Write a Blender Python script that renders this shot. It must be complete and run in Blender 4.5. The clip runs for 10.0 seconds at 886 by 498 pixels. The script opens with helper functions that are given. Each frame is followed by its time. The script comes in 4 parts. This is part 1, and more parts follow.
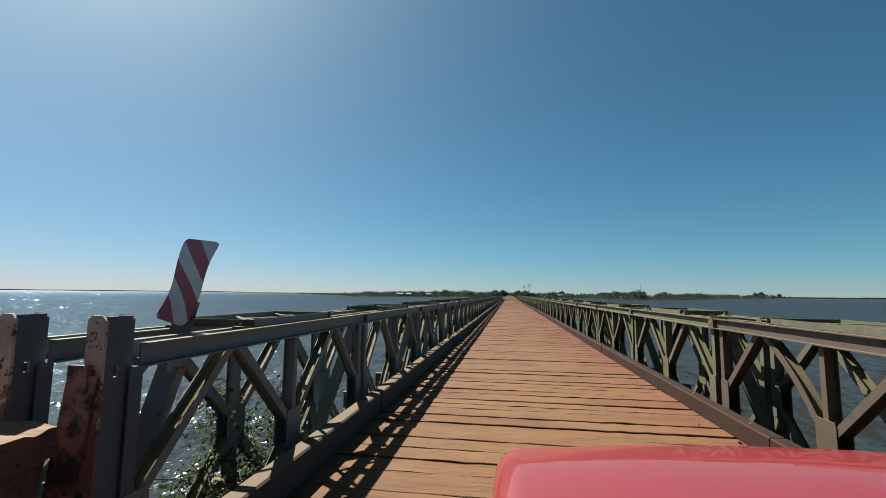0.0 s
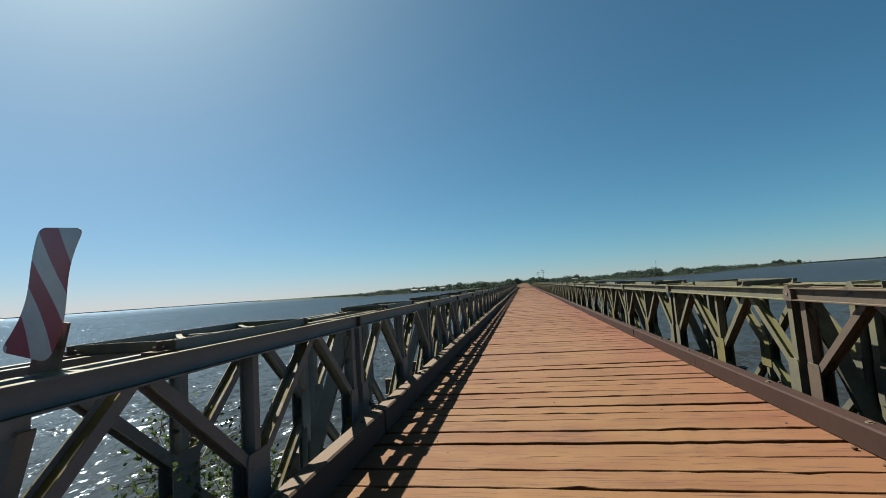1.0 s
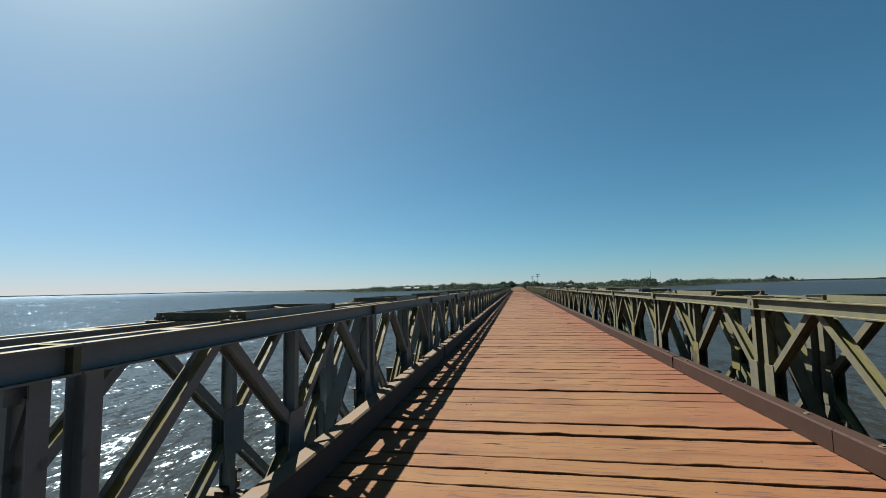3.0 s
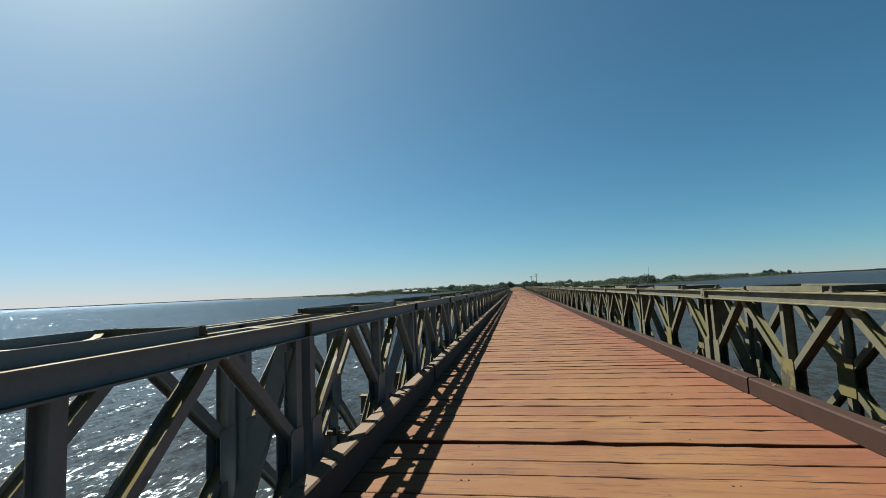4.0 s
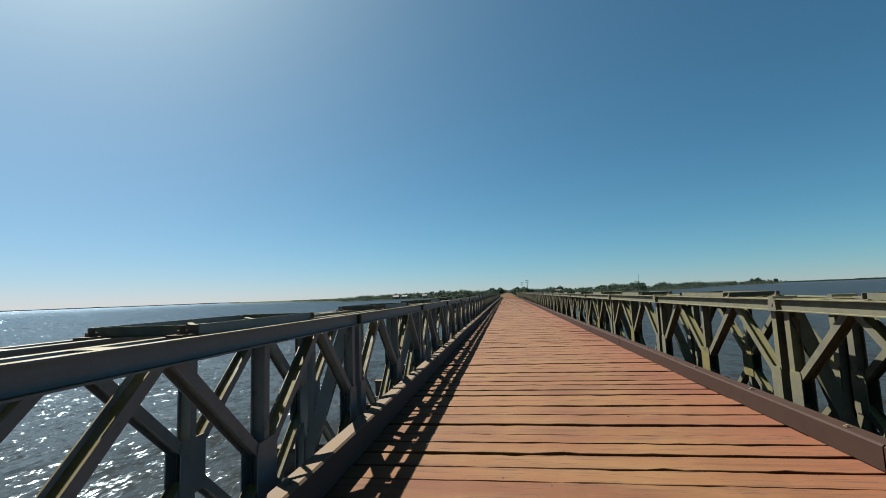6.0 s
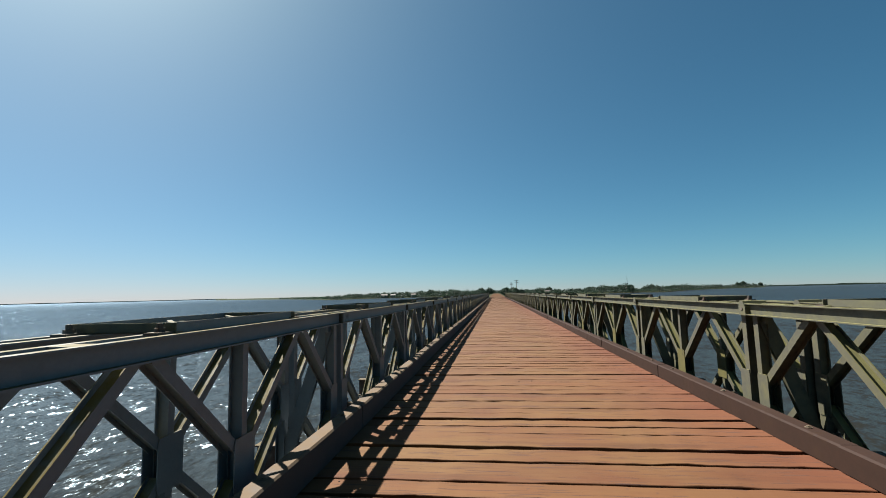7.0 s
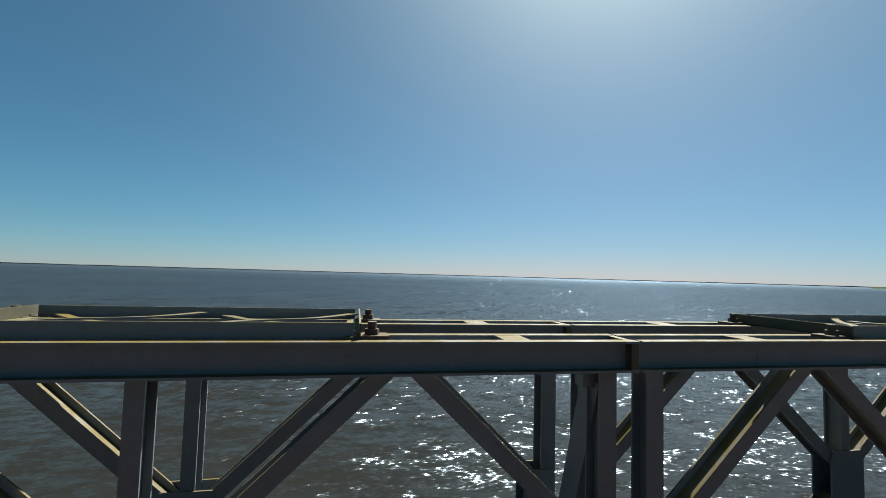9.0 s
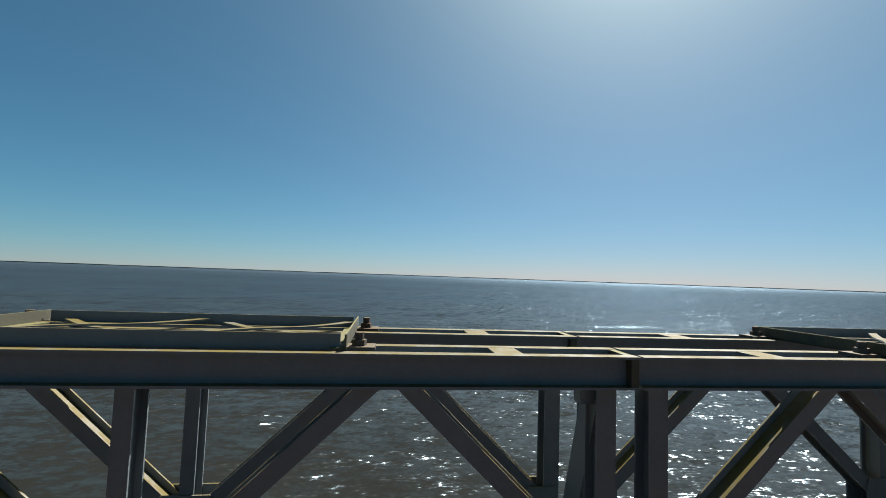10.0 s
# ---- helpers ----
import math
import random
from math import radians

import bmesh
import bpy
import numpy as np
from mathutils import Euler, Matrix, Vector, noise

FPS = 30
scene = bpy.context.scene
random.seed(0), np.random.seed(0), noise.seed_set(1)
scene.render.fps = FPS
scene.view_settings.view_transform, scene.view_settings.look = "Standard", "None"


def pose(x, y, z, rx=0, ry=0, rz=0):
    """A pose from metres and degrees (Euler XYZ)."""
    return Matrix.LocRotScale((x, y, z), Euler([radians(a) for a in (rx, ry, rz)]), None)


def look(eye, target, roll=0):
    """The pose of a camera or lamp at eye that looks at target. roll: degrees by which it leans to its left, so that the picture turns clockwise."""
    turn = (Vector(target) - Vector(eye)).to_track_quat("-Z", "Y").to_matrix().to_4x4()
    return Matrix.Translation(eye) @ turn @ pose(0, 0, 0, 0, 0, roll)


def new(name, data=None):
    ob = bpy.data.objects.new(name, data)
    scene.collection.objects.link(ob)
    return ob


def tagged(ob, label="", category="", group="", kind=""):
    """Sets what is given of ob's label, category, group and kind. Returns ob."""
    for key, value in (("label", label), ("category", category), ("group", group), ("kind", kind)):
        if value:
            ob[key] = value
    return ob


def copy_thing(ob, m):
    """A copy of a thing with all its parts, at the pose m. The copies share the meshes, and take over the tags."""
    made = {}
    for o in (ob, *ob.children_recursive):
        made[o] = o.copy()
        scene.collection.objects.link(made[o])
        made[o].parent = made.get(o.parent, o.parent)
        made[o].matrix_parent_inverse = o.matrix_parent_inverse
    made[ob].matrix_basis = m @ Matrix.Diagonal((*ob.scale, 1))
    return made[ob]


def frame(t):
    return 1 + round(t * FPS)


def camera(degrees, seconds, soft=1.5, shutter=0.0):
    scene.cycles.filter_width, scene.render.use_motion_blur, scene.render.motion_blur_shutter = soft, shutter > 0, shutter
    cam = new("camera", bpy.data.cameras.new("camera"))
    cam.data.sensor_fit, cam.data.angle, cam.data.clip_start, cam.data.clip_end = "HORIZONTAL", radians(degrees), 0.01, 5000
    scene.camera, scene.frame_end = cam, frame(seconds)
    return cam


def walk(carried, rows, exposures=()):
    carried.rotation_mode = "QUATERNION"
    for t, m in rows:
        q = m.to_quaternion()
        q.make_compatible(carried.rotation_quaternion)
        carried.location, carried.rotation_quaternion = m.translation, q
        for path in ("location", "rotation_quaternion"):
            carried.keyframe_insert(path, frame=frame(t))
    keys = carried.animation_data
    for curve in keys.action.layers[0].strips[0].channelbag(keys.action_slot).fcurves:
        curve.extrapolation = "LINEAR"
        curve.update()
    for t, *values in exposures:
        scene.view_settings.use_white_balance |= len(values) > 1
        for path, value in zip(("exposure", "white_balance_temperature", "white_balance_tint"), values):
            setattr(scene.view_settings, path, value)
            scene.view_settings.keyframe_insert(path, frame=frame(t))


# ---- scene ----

# ---------------------------------------------------------------- camera
cam = camera(90.97, 10.0, soft=0.95)
PATH = [
    (0, pose(0.000, -1.873, 1.217, 95.89, -0.61, 8.54)),
    (0.5, pose(-0.009, -1.375, 1.218, 95.97, -1.28, 8.24)),
    (1, pose(-0.062, -1.010, 1.191, 95.10, 3.95, 10.40)),
    (1.5, pose(-0.096, -0.673, 1.171, 95.32, 2.57, 9.66)),
    (2, pose(-0.077, -0.142, 1.162, 96.11, 1.82, 9.70)),
    (3.5, pose(-0.160, 2.402, 1.156, 94.65, 1.05, 9.52)),
    (4, pose(-0.240, 3.195, 1.155, 95.30, 2.62, 9.44)),
    (4.5, pose(-0.260, 4.147, 1.152, 95.44, 3.37, 9.91)),
    (5, pose(-0.232, 5.240, 1.143, 96.05, 2.00, 10.35)),
    (5.5, pose(-0.213, 6.517, 1.137, 96.05, 2.21, 9.41)),
    (7, pose(-0.122, 11.016, 1.147, 95.85, 1.38, 6.83)),
    (7.2, pose(-0.070, 11.527, 1.191, 96.01, 1.23, 11.36)),
    (7.5, pose(-0.084, 12.423, 1.194, 95.92, 3.40, 29.40)),
    (7.8, pose(-0.063, 13.315, 1.192, 95.49, 3.49, 47.75)),
    (8, pose(-0.065, 14.025, 1.205, 96.23, 3.82, 57.01)),
    (8.2, pose(-0.146, 14.680, 1.198, 96.35, 5.40, 64.74)),
    (8.5, pose(-0.197, 15.410, 1.198, 95.01, -0.15, 69.80)),
    (8.8, pose(-0.245, 16.391, 1.191, 93.71, -2.93, 75.01)),
    (9, pose(-0.222, 17.085, 1.199, 93.39, -1.61, 78.79)),
    (9.2, pose(-0.247, 17.726, 1.199, 93.95, -2.31, 80.25)),
    (9.5, pose(-0.294, 18.598, 1.220, 93.41, -3.68, 80.80)),
    (9.7, pose(-0.289, 19.227, 1.227, 93.52, -2.58, 81.38)),
    (10, pose(-0.233, 20.266, 1.228, 93.60, -2.03, 82.76)),
]
EXPOSURES = [(t, stops, 6100, 10) for t, stops in ((0.0, 1.87), (2.0, 1.90), (4.0, 1.94), (7.0, 1.94), (7.5, 1.83), (8.0, 1.74), (8.5, 1.69), (9.0, 1.75), (10.0, 1.75))]
walk(cam, PATH, EXPOSURES)

# ---------------------------------------------------------------- light
SUN_AZ, SUN_EL = radians(56), radians(51)     # to the left of the bridge's axis
# air, dust and ozone of each part of the scattering, and its colour balance: clear air, thin air, low haze, glow round the sun
SKY = [((1.0, 0.0, 1.0), (0.0, 0.822, 0.716)), ((0.4, 0.0, 0.0), (0.790, 0.0, 0.309)),
       ((0.0, 10.0, 0.0), (0.067, 0.219, 0.180)), ((0.0, 2.0, 0.0), (0.420, 0.0, 0.0))]
world = bpy.data.worlds.new("world")
scene.world = world
world.use_nodes = True
wn = world.node_tree
bg = wn.nodes["Background"]
bg.inputs["Strength"].default_value = 0.0198


def sky_layer(densities, tint):
    """One part of the sky's scattering, with its colour balance."""
    sky = wn.nodes.new("ShaderNodeTexSky")
    sky.sky_type = "NISHITA"
    sky.sun_disc = False
    sky.sun_elevation = SUN_EL
    sky.sun_rotation = -SUN_AZ
    sky.air_density, sky.dust_density, sky.ozone_density = densities
    balance = wn.nodes.new("ShaderNodeMix")
    balance.data_type, balance.blend_type = "RGBA", "MULTIPLY"
    balance.inputs["Factor"].default_value = 1.0
    balance.inputs["B"].default_value = (*tint, 1)
    wn.links.new(sky.outputs[0], balance.inputs["A"])
    return balance.outputs["Result"]


total = sky_layer(*SKY[0])
for layer in [sky_layer(*values) for values in SKY[1:]]:
    both = wn.nodes.new("ShaderNodeMix")
    both.data_type, both.blend_type = "RGBA", "ADD"
    both.inputs["Factor"].default_value = 1.0
    wn.links.new(total, both.inputs["A"])
    wn.links.new(layer, both.inputs["B"])
    total = both.outputs["Result"]
wn.links.new(total, bg.inputs["Color"])
sun_data = bpy.data.lights.new("sun", "SUN")
sun_data.energy = 5.0
sun_data.angle = radians(0.53)
sun_data.color = (1.0, 0.94, 0.84)
sun = new("sun", sun_data)
sun_dir = Vector((-math.sin(SUN_AZ) * math.cos(SUN_EL), math.cos(SUN_AZ) * math.cos(SUN_EL), math.sin(SUN_EL)))
sun.matrix_world = look(sun_dir * 100, (0, 0, 0))


# ---------------------------------------------------------------- materials
def shader(name, rough=0.6, metal=0.0):
    m = bpy.data.materials.new(name)
    m.use_nodes = True
    nt = m.node_tree
    b = nt.nodes["Principled BSDF"]
    b.inputs["Roughness"].default_value = rough
    b.inputs["Specular IOR Level"].default_value = 0.3
    b.inputs["Metallic"].default_value = metal
    return m, nt, b


def node(nt, kind, **values):
    n = nt.nodes.new(kind)
    for k, v in values.items():
        n.inputs[k].default_value = v
    return n


def coords(nt, scale=(1, 1, 1), which="Object"):
    tc = nt.nodes.new("ShaderNodeTexCoord")
    mp = node(nt, "ShaderNodeMapping", Scale=scale)
    nt.links.new(tc.outputs[which], mp.inputs["Vector"])
    return mp.outputs[0]


def world_coords(nt, scale=(1, 1, 1)):
    geo = nt.nodes.new("ShaderNodeNewGeometry")
    mp = node(nt, "ShaderNodeMapping", Scale=scale)
    nt.links.new(geo.outputs["Position"], mp.inputs["Vector"])
    return mp.outputs[0]


def noise_tex(nt, vec, scale, detail=4.0, rough=0.6):
    n = node(nt, "ShaderNodeTexNoise", Scale=scale, Detail=detail, Roughness=rough)
    nt.links.new(vec, n.inputs["Vector"])
    return n.outputs["Fac"]


def ramp(nt, fac, stops):
    r = nt.nodes.new("ShaderNodeValToRGB")
    e = r.color_ramp.elements
    while len(e) < len(stops):
        e.new(0.5)
    for el, (p, c) in zip(e, stops):
        el.position = p
        el.color = (*c, 1) if len(c) == 3 else c
    nt.links.new(fac, r.inputs["Fac"])
    return r.outputs["Color"]


def grey(v):
    return (v, v, v)


def mix(nt, fac, a, b, mode="MIX"):
    m = nt.nodes.new("ShaderNodeMix")
    m.data_type, m.blend_type = "RGBA", mode
    for sock, val in ((m.inputs["Factor"], fac), (m.inputs["A"], a), (m.inputs["B"], b)):
        if isinstance(val, (int, float)):
            sock.default_value = val
        elif isinstance(val, tuple):
            sock.default_value = (*val, 1)
        else:
            nt.links.new(val, sock)
    return m.outputs["Result"]


def bump(nt, b, height, strength, dist):
    n = node(nt, "ShaderNodeBump", Strength=strength, Distance=dist)
    nt.links.new(height, n.inputs["Height"])
    nt.links.new(n.outputs[0], b.inputs["Normal"])
    return n


def painted_steel(name, paint, paint2, rust, amount, rough=0.55, dust_and_sun=None, soft_edge=0.03):
    """Old paint with stains, chipped to rust in patches of two sizes."""
    m, nt, b = shader(name, rough)
    v = world_coords(nt)
    big = noise_tex(nt, v, 1.7, 5)
    mid = noise_tex(nt, v, 9.0, 6, 0.65)
    fine = noise_tex(nt, v, 70.0, 4)
    base = mix(nt, ramp(nt, mid, [(0.35, grey(0)), (0.7, grey(1))]), paint, paint2)
    chips = mix(nt, 0.5, big, mid)
    mask = ramp(nt, chips, [(1 - amount - soft_edge, grey(0)), (1 - amount + soft_edge, grey(1))])
    rusty = mix(nt, fine, rust, tuple(c * 0.45 for c in rust))
    col = mix(nt, mask, base, rusty)
    col = mix(nt, 0.25, col, ramp(nt, fine, [(0.3, grey(0.55)), (0.7, grey(1))]), "MULTIPLY")
    if dust_and_sun:
        # road dust on flat-lying faces, its colour also standing in for sunlit paint
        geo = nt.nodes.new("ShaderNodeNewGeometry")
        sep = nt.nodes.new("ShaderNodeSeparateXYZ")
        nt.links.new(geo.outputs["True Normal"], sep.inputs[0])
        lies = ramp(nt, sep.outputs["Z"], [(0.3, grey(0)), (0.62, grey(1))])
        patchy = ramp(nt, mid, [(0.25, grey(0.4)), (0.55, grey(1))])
        sunny_top = mix(nt, 1.0, lies, patchy, "MULTIPLY")
        col = mix(nt, sunny_top, col, dust_and_sun)
        nt.links.new(ramp(nt, sunny_top, [(0, grey(0.5)), (1, grey(0.08))]), b.inputs["Specular IOR Level"])
    nt.links.new(col, b.inputs["Base Color"])
    nt.links.new(ramp(nt, mask, [(0, grey(rough)), (1, grey(0.85))]), b.inputs["Roughness"])
    bump(nt, b, mix(nt, 0.4, mid, fine), 0.25, 0.004)
    return m


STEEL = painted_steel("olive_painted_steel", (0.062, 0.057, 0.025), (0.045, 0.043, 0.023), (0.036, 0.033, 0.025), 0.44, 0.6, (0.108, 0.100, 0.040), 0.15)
STEEL_YELLOW = painted_steel("yellow_olive_gusset_paint", (0.080, 0.070, 0.026), (0.062, 0.055, 0.025), (0.042, 0.037, 0.026), 0.42, 0.6)
# Same olive paint as STEEL, with the left side's shade put into its colour.
STEEL_SHADE = painted_steel("shade_toned_olive_steel", (0.105, 0.122, 0.132), (0.090, 0.106, 0.115), (0.079, 0.084, 0.085), 0.36, 0.5, (0.100, 0.078, 0.025))
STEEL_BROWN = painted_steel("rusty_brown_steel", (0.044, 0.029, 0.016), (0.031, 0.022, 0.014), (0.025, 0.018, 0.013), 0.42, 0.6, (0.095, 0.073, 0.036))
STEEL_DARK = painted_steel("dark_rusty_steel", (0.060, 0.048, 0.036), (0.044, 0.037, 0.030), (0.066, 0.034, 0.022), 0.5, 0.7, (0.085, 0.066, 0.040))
# Darker slate copy, with the end posts' shade put into the colour.
POST_SHADE = painted_steel("dark_shade_toned_post_steel", (0.066, 0.078, 0.088), (0.056, 0.067, 0.076), (0.060, 0.056, 0.055), 0.36, 0.6)
CURB = painted_steel("brown_kerb_steel", (0.025, 0.0132, 0.0090), (0.019, 0.0108, 0.0078), (0.034, 0.018, 0.011), 0.42, 0.7)
# Left kerb: its shade is greyed into the colour, with tan dusty tops.
CURB_DUST_SHADE = painted_steel("dusty_shade_grey_kerb_steel", (0.036, 0.033, 0.032), (0.030, 0.028, 0.027), (0.032, 0.026, 0.023), 0.36, 0.8, (0.098, 0.070, 0.044))
for worn_paint in (CURB, CURB_DUST_SHADE, STEEL, STEEL_SHADE, STEEL_YELLOW):
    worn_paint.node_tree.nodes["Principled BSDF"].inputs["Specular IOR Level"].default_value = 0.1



def peeling():
    """Pale paint that has flaked off to rusty red towards the foot."""
    m, nt, b = shader("peeling_pale_paint", 0.75)
    v = world_coords(nt)
    flakes, fine = noise_tex(nt, v, 26.0, 5, 0.65), noise_tex(nt, v, 120.0, 3)
    sep = nt.nodes.new("ShaderNodeSeparateXYZ")
    nt.links.new(v, sep.inputs[0])
    lower = nt.nodes.new("ShaderNodeMapRange")
    lower.inputs["From Min"].default_value = 0.95
    lower.inputs["From Max"].default_value = 0.55
    lower.inputs["To Min"].default_value = -0.10
    lower.inputs["To Max"].default_value = 0.16
    nt.links.new(sep.outputs["Z"], lower.inputs["Value"])
    add = nt.nodes.new("ShaderNodeMath")
    nt.links.new(flakes, add.inputs[0])
    nt.links.new(lower.outputs[0], add.inputs[1])
    pale = mix(nt, ramp(nt, noise_tex(nt, v, 9.0, 4), [(0.35, grey(0)), (0.65, grey(1))]), (0.36, 0.29, 0.235), (0.27, 0.175, 0.135))
    red = mix(nt, fine, (0.21, 0.085, 0.06), (0.10, 0.045, 0.035))
    gone = ramp(nt, add.outputs[0], [(0.47, grey(0)), (0.50, grey(1))])
    col = mix(nt, gone, pale, red)
    col = mix(nt, ramp(nt, flakes, [(0.60, grey(0)), (0.63, grey(0.9))]), col, (0.03, 0.025, 0.025))
    nt.links.new(col, b.inputs["Base Color"])
    bump(nt, b, mix(nt, gone, (1, 1, 1), (0, 0, 0)), 0.5, 0.003)
    return m


PEELING = peeling()
RUST_RED = painted_steel("rust_red_steel", (0.25, 0.115, 0.085), (0.14, 0.06, 0.045), (0.05, 0.03, 0.027), 0.48, 0.8)


def paint_mask(nt, value):
    mr = nt.nodes.new("ShaderNodeMapRange")
    mr.inputs["From Min"].default_value = 1.75
    mr.inputs["From Max"].default_value = 2.7
    mr.inputs["To Max"].default_value = 0.5
    nt.links.new(value, mr.inputs["Value"])
    return mr.outputs[0]


def timber(name, light, dark, dusty, painted=False, sunny_top=None):
    m, nt, b = shader(name, 0.85)
    info = nt.nodes.new("ShaderNodeObjectInfo")
    geo = nt.nodes.new("ShaderNodeNewGeometry")
    rnd = nt.nodes.new("ShaderNodeMath")
    rnd.operation = "ADD"
    nt.links.new(info.outputs["Random"], rnd.inputs[0])
    nt.links.new(geo.outputs["Random Per Island"], rnd.inputs[1])
    frac = nt.nodes.new("ShaderNodeMath")
    frac.operation = "FRACT"
    nt.links.new(rnd.outputs[0], frac.inputs[0])
    v = world_coords(nt, (0.35, 1, 1))
    grain = noise_tex(nt, world_coords(nt, (1.0, 45, 45)), 1.0, 5, 0.7)
    cracks = noise_tex(nt, world_coords(nt, (2.2, 60, 60)), 1.2, 3, 0.5)
    blot = noise_tex(nt, v, 2.2, 5, 0.6)
    wide = noise_tex(nt, world_coords(nt, (1.1, 0.25, 1)), 0.9, 3)
    spots = noise_tex(nt, world_coords(nt), 26.0, 2, 0.5)
    col = mix(nt, ramp(nt, frac.outputs[0], [(0, grey(0)), (1, grey(1))]), light, dark)
    col = mix(nt, ramp(nt, blot, [(0.36, grey(0)), (0.66, grey(0.85))]), col, dusty)
    col = mix(nt, 0.5, col, ramp(nt, grain, [(0.3, grey(0.80)), (0.65, grey(1.06))]), "MULTIPLY")
    col = mix(nt, ramp(nt, wide, [(0.45, grey(0)), (0.75, grey(0.3))]), col, tuple(c * 0.6 for c in dark))
    # dark water stains that run with the grain
    stains = noise_tex(nt, world_coords(nt, (0.7, 9, 9)), 1.0, 4, 0.6)
    col = mix(nt, ramp(nt, stains, [(0.56, grey(0)), (0.69, grey(0.5))]), col, tuple(c * 0.5 for c in dark))
    # paint worn off but for the strip by the far kerb
    sepx = nt.nodes.new("ShaderNodeSeparateXYZ")
    nt.links.new(world_coords(nt), sepx.inputs[0])
    edge = nt.nodes.new("ShaderNodeMath")
    edge.operation = "MULTIPLY_ADD"
    nt.links.new(blot, edge.inputs[0])
    edge.inputs[1].default_value = 1.6
    nt.links.new(sepx.outputs["X"], edge.inputs[2])
    if painted:
        col = mix(nt, paint_mask(nt, edge.outputs[0]), col, (0.080, 0.0190, 0.0088))
    if painted:
        # pale road dust trodden onto the first planks
        near = nt.nodes.new("ShaderNodeMapRange")
        near.inputs["From Min"].default_value = 9.0
        near.inputs["From Max"].default_value = 0.5
        near.inputs["To Max"].default_value = 0.62
        nt.links.new(sepx.outputs["Y"], near.inputs["Value"])
        patch = mix(nt, 1.0, near.outputs[0], ramp(nt, blot, [(0.3, grey(0.35)), (0.6, grey(1))]), "MULTIPLY")
        col = mix(nt, patch, col, (0.102, 0.0535, 0.0190))
    crackmask = ramp(nt, cracks, [(0.61, grey(0)), (0.64, grey(0.95))])
    col = mix(nt, crackmask, col, (0.045, 0.02, 0.012))
    col = mix(nt, ramp(nt, spots, [(0.70, grey(0)), (0.74, grey(0.8))]), col, (0.05, 0.022, 0.012))
    # Top faces get a tan tone: dust, with the sunlight put into the colour.
    if sunny_top:
        face = nt.nodes.new("ShaderNodeSeparateXYZ")
        nt.links.new(geo.outputs["True Normal"], face.inputs[0])
        col = mix(nt, ramp(nt, face.outputs["Z"], [(0.5, grey(0)), (0.85, grey(0.85))]), col, sunny_top)
    nt.links.new(col, b.inputs["Base Color"])
    b.inputs["Specular IOR Level"].default_value = 0.25
    bump(nt, b, mix(nt, 0.5, grain, mix(nt, crackmask, (1, 1, 1), (0, 0, 0))), 0.5, 0.006)
    return m


PLANK = timber("dusty_red_timber", (0.088, 0.0350, 0.0098), (0.061, 0.0202, 0.0058), (0.095, 0.0490, 0.0146), True)
BLOCK = timber("weathered_timber", (0.120, 0.066, 0.046), (0.075, 0.040, 0.030), (0.13, 0.072, 0.048), sunny_top=(0.125, 0.070, 0.034))


def leaf_material(name, a, b_, c):
    m, nt, b = shader(name, 0.6)
    geo = nt.nodes.new("ShaderNodeNewGeometry")
    col = ramp(nt, geo.outputs["Random Per Island"], [(0.0, a), (0.5, b_), (1.0, c)])
    big = noise_tex(nt, world_coords(nt), 0.35, 3)
    col = mix(nt, 0.6, col, ramp(nt, big, [(0.3, grey(0.5)), (0.7, grey(1.25))]), "MULTIPLY")
    nt.links.new(col, b.inputs["Base Color"])
    lit = node(nt, "ShaderNodeBsdfTranslucent")
    nt.links.new(col, lit.inputs["Color"])
    both = node(nt, "ShaderNodeMixShader", Fac=0.45)
    nt.links.new(b.outputs[0], both.inputs[1])
    nt.links.new(lit.outputs[0], both.inputs[2])
    nt.links.new(both.outputs[0], nt.nodes["Material Output"].inputs["Surface"])
    return m


LEAF = leaf_material("dusty_green_leaves", (0.024, 0.040, 0.012), (0.036, 0.055, 0.016), (0.060, 0.072, 0.022))
FAR_LEAF = leaf_material("far_tree_foliage", (0.018, 0.034, 0.021), (0.022, 0.039, 0.024), (0.027, 0.045, 0.027))
BARK = timber("grey_bark", (0.16, 0.12, 0.09), (0.09, 0.07, 0.05), (0.2, 0.16, 0.12))


def earth(name, a, b_, green, amount):
    m, nt, b = shader(name, 0.95)
    v = world_coords(nt)
    n1, n2, n3 = noise_tex(nt, v, 0.12, 5), noise_tex(nt, v, 3.0, 6), noise_tex(nt, v, 60, 3)
    col = mix(nt, n2, a, b_)
    col = mix(nt, ramp(nt, mix(nt, 0.5, n1, n2), [(amount, grey(0)), (amount + 0.12, grey(1))]), col, green)
    col = mix(nt, 0.4, col, ramp(nt, n3, [(0.3, grey(0.6)), (0.7, grey(1.1))]), "MULTIPLY")
    nt.links.new(col, b.inputs["Base Color"])
    bump(nt, b, mix(nt, 0.5, n2, n3), 0.6, 0.03)
    b.inputs["Specular IOR Level"].default_value = 0.05
    return m


DIRT = earth("red_dirt", (0.066, 0.034, 0.017), (0.050, 0.026, 0.013), (0.028, 0.031, 0.011), 0.62)
BANK = earth("grassy_bank", (0.10, 0.065, 0.035), (0.07, 0.045, 0.025), (0.035, 0.045, 0.013), 0.42)
SHORE = earth("far_shore", (0.034, 0.036, 0.018), (0.026, 0.03, 0.014), (0.018, 0.025, 0.011), 0.45)


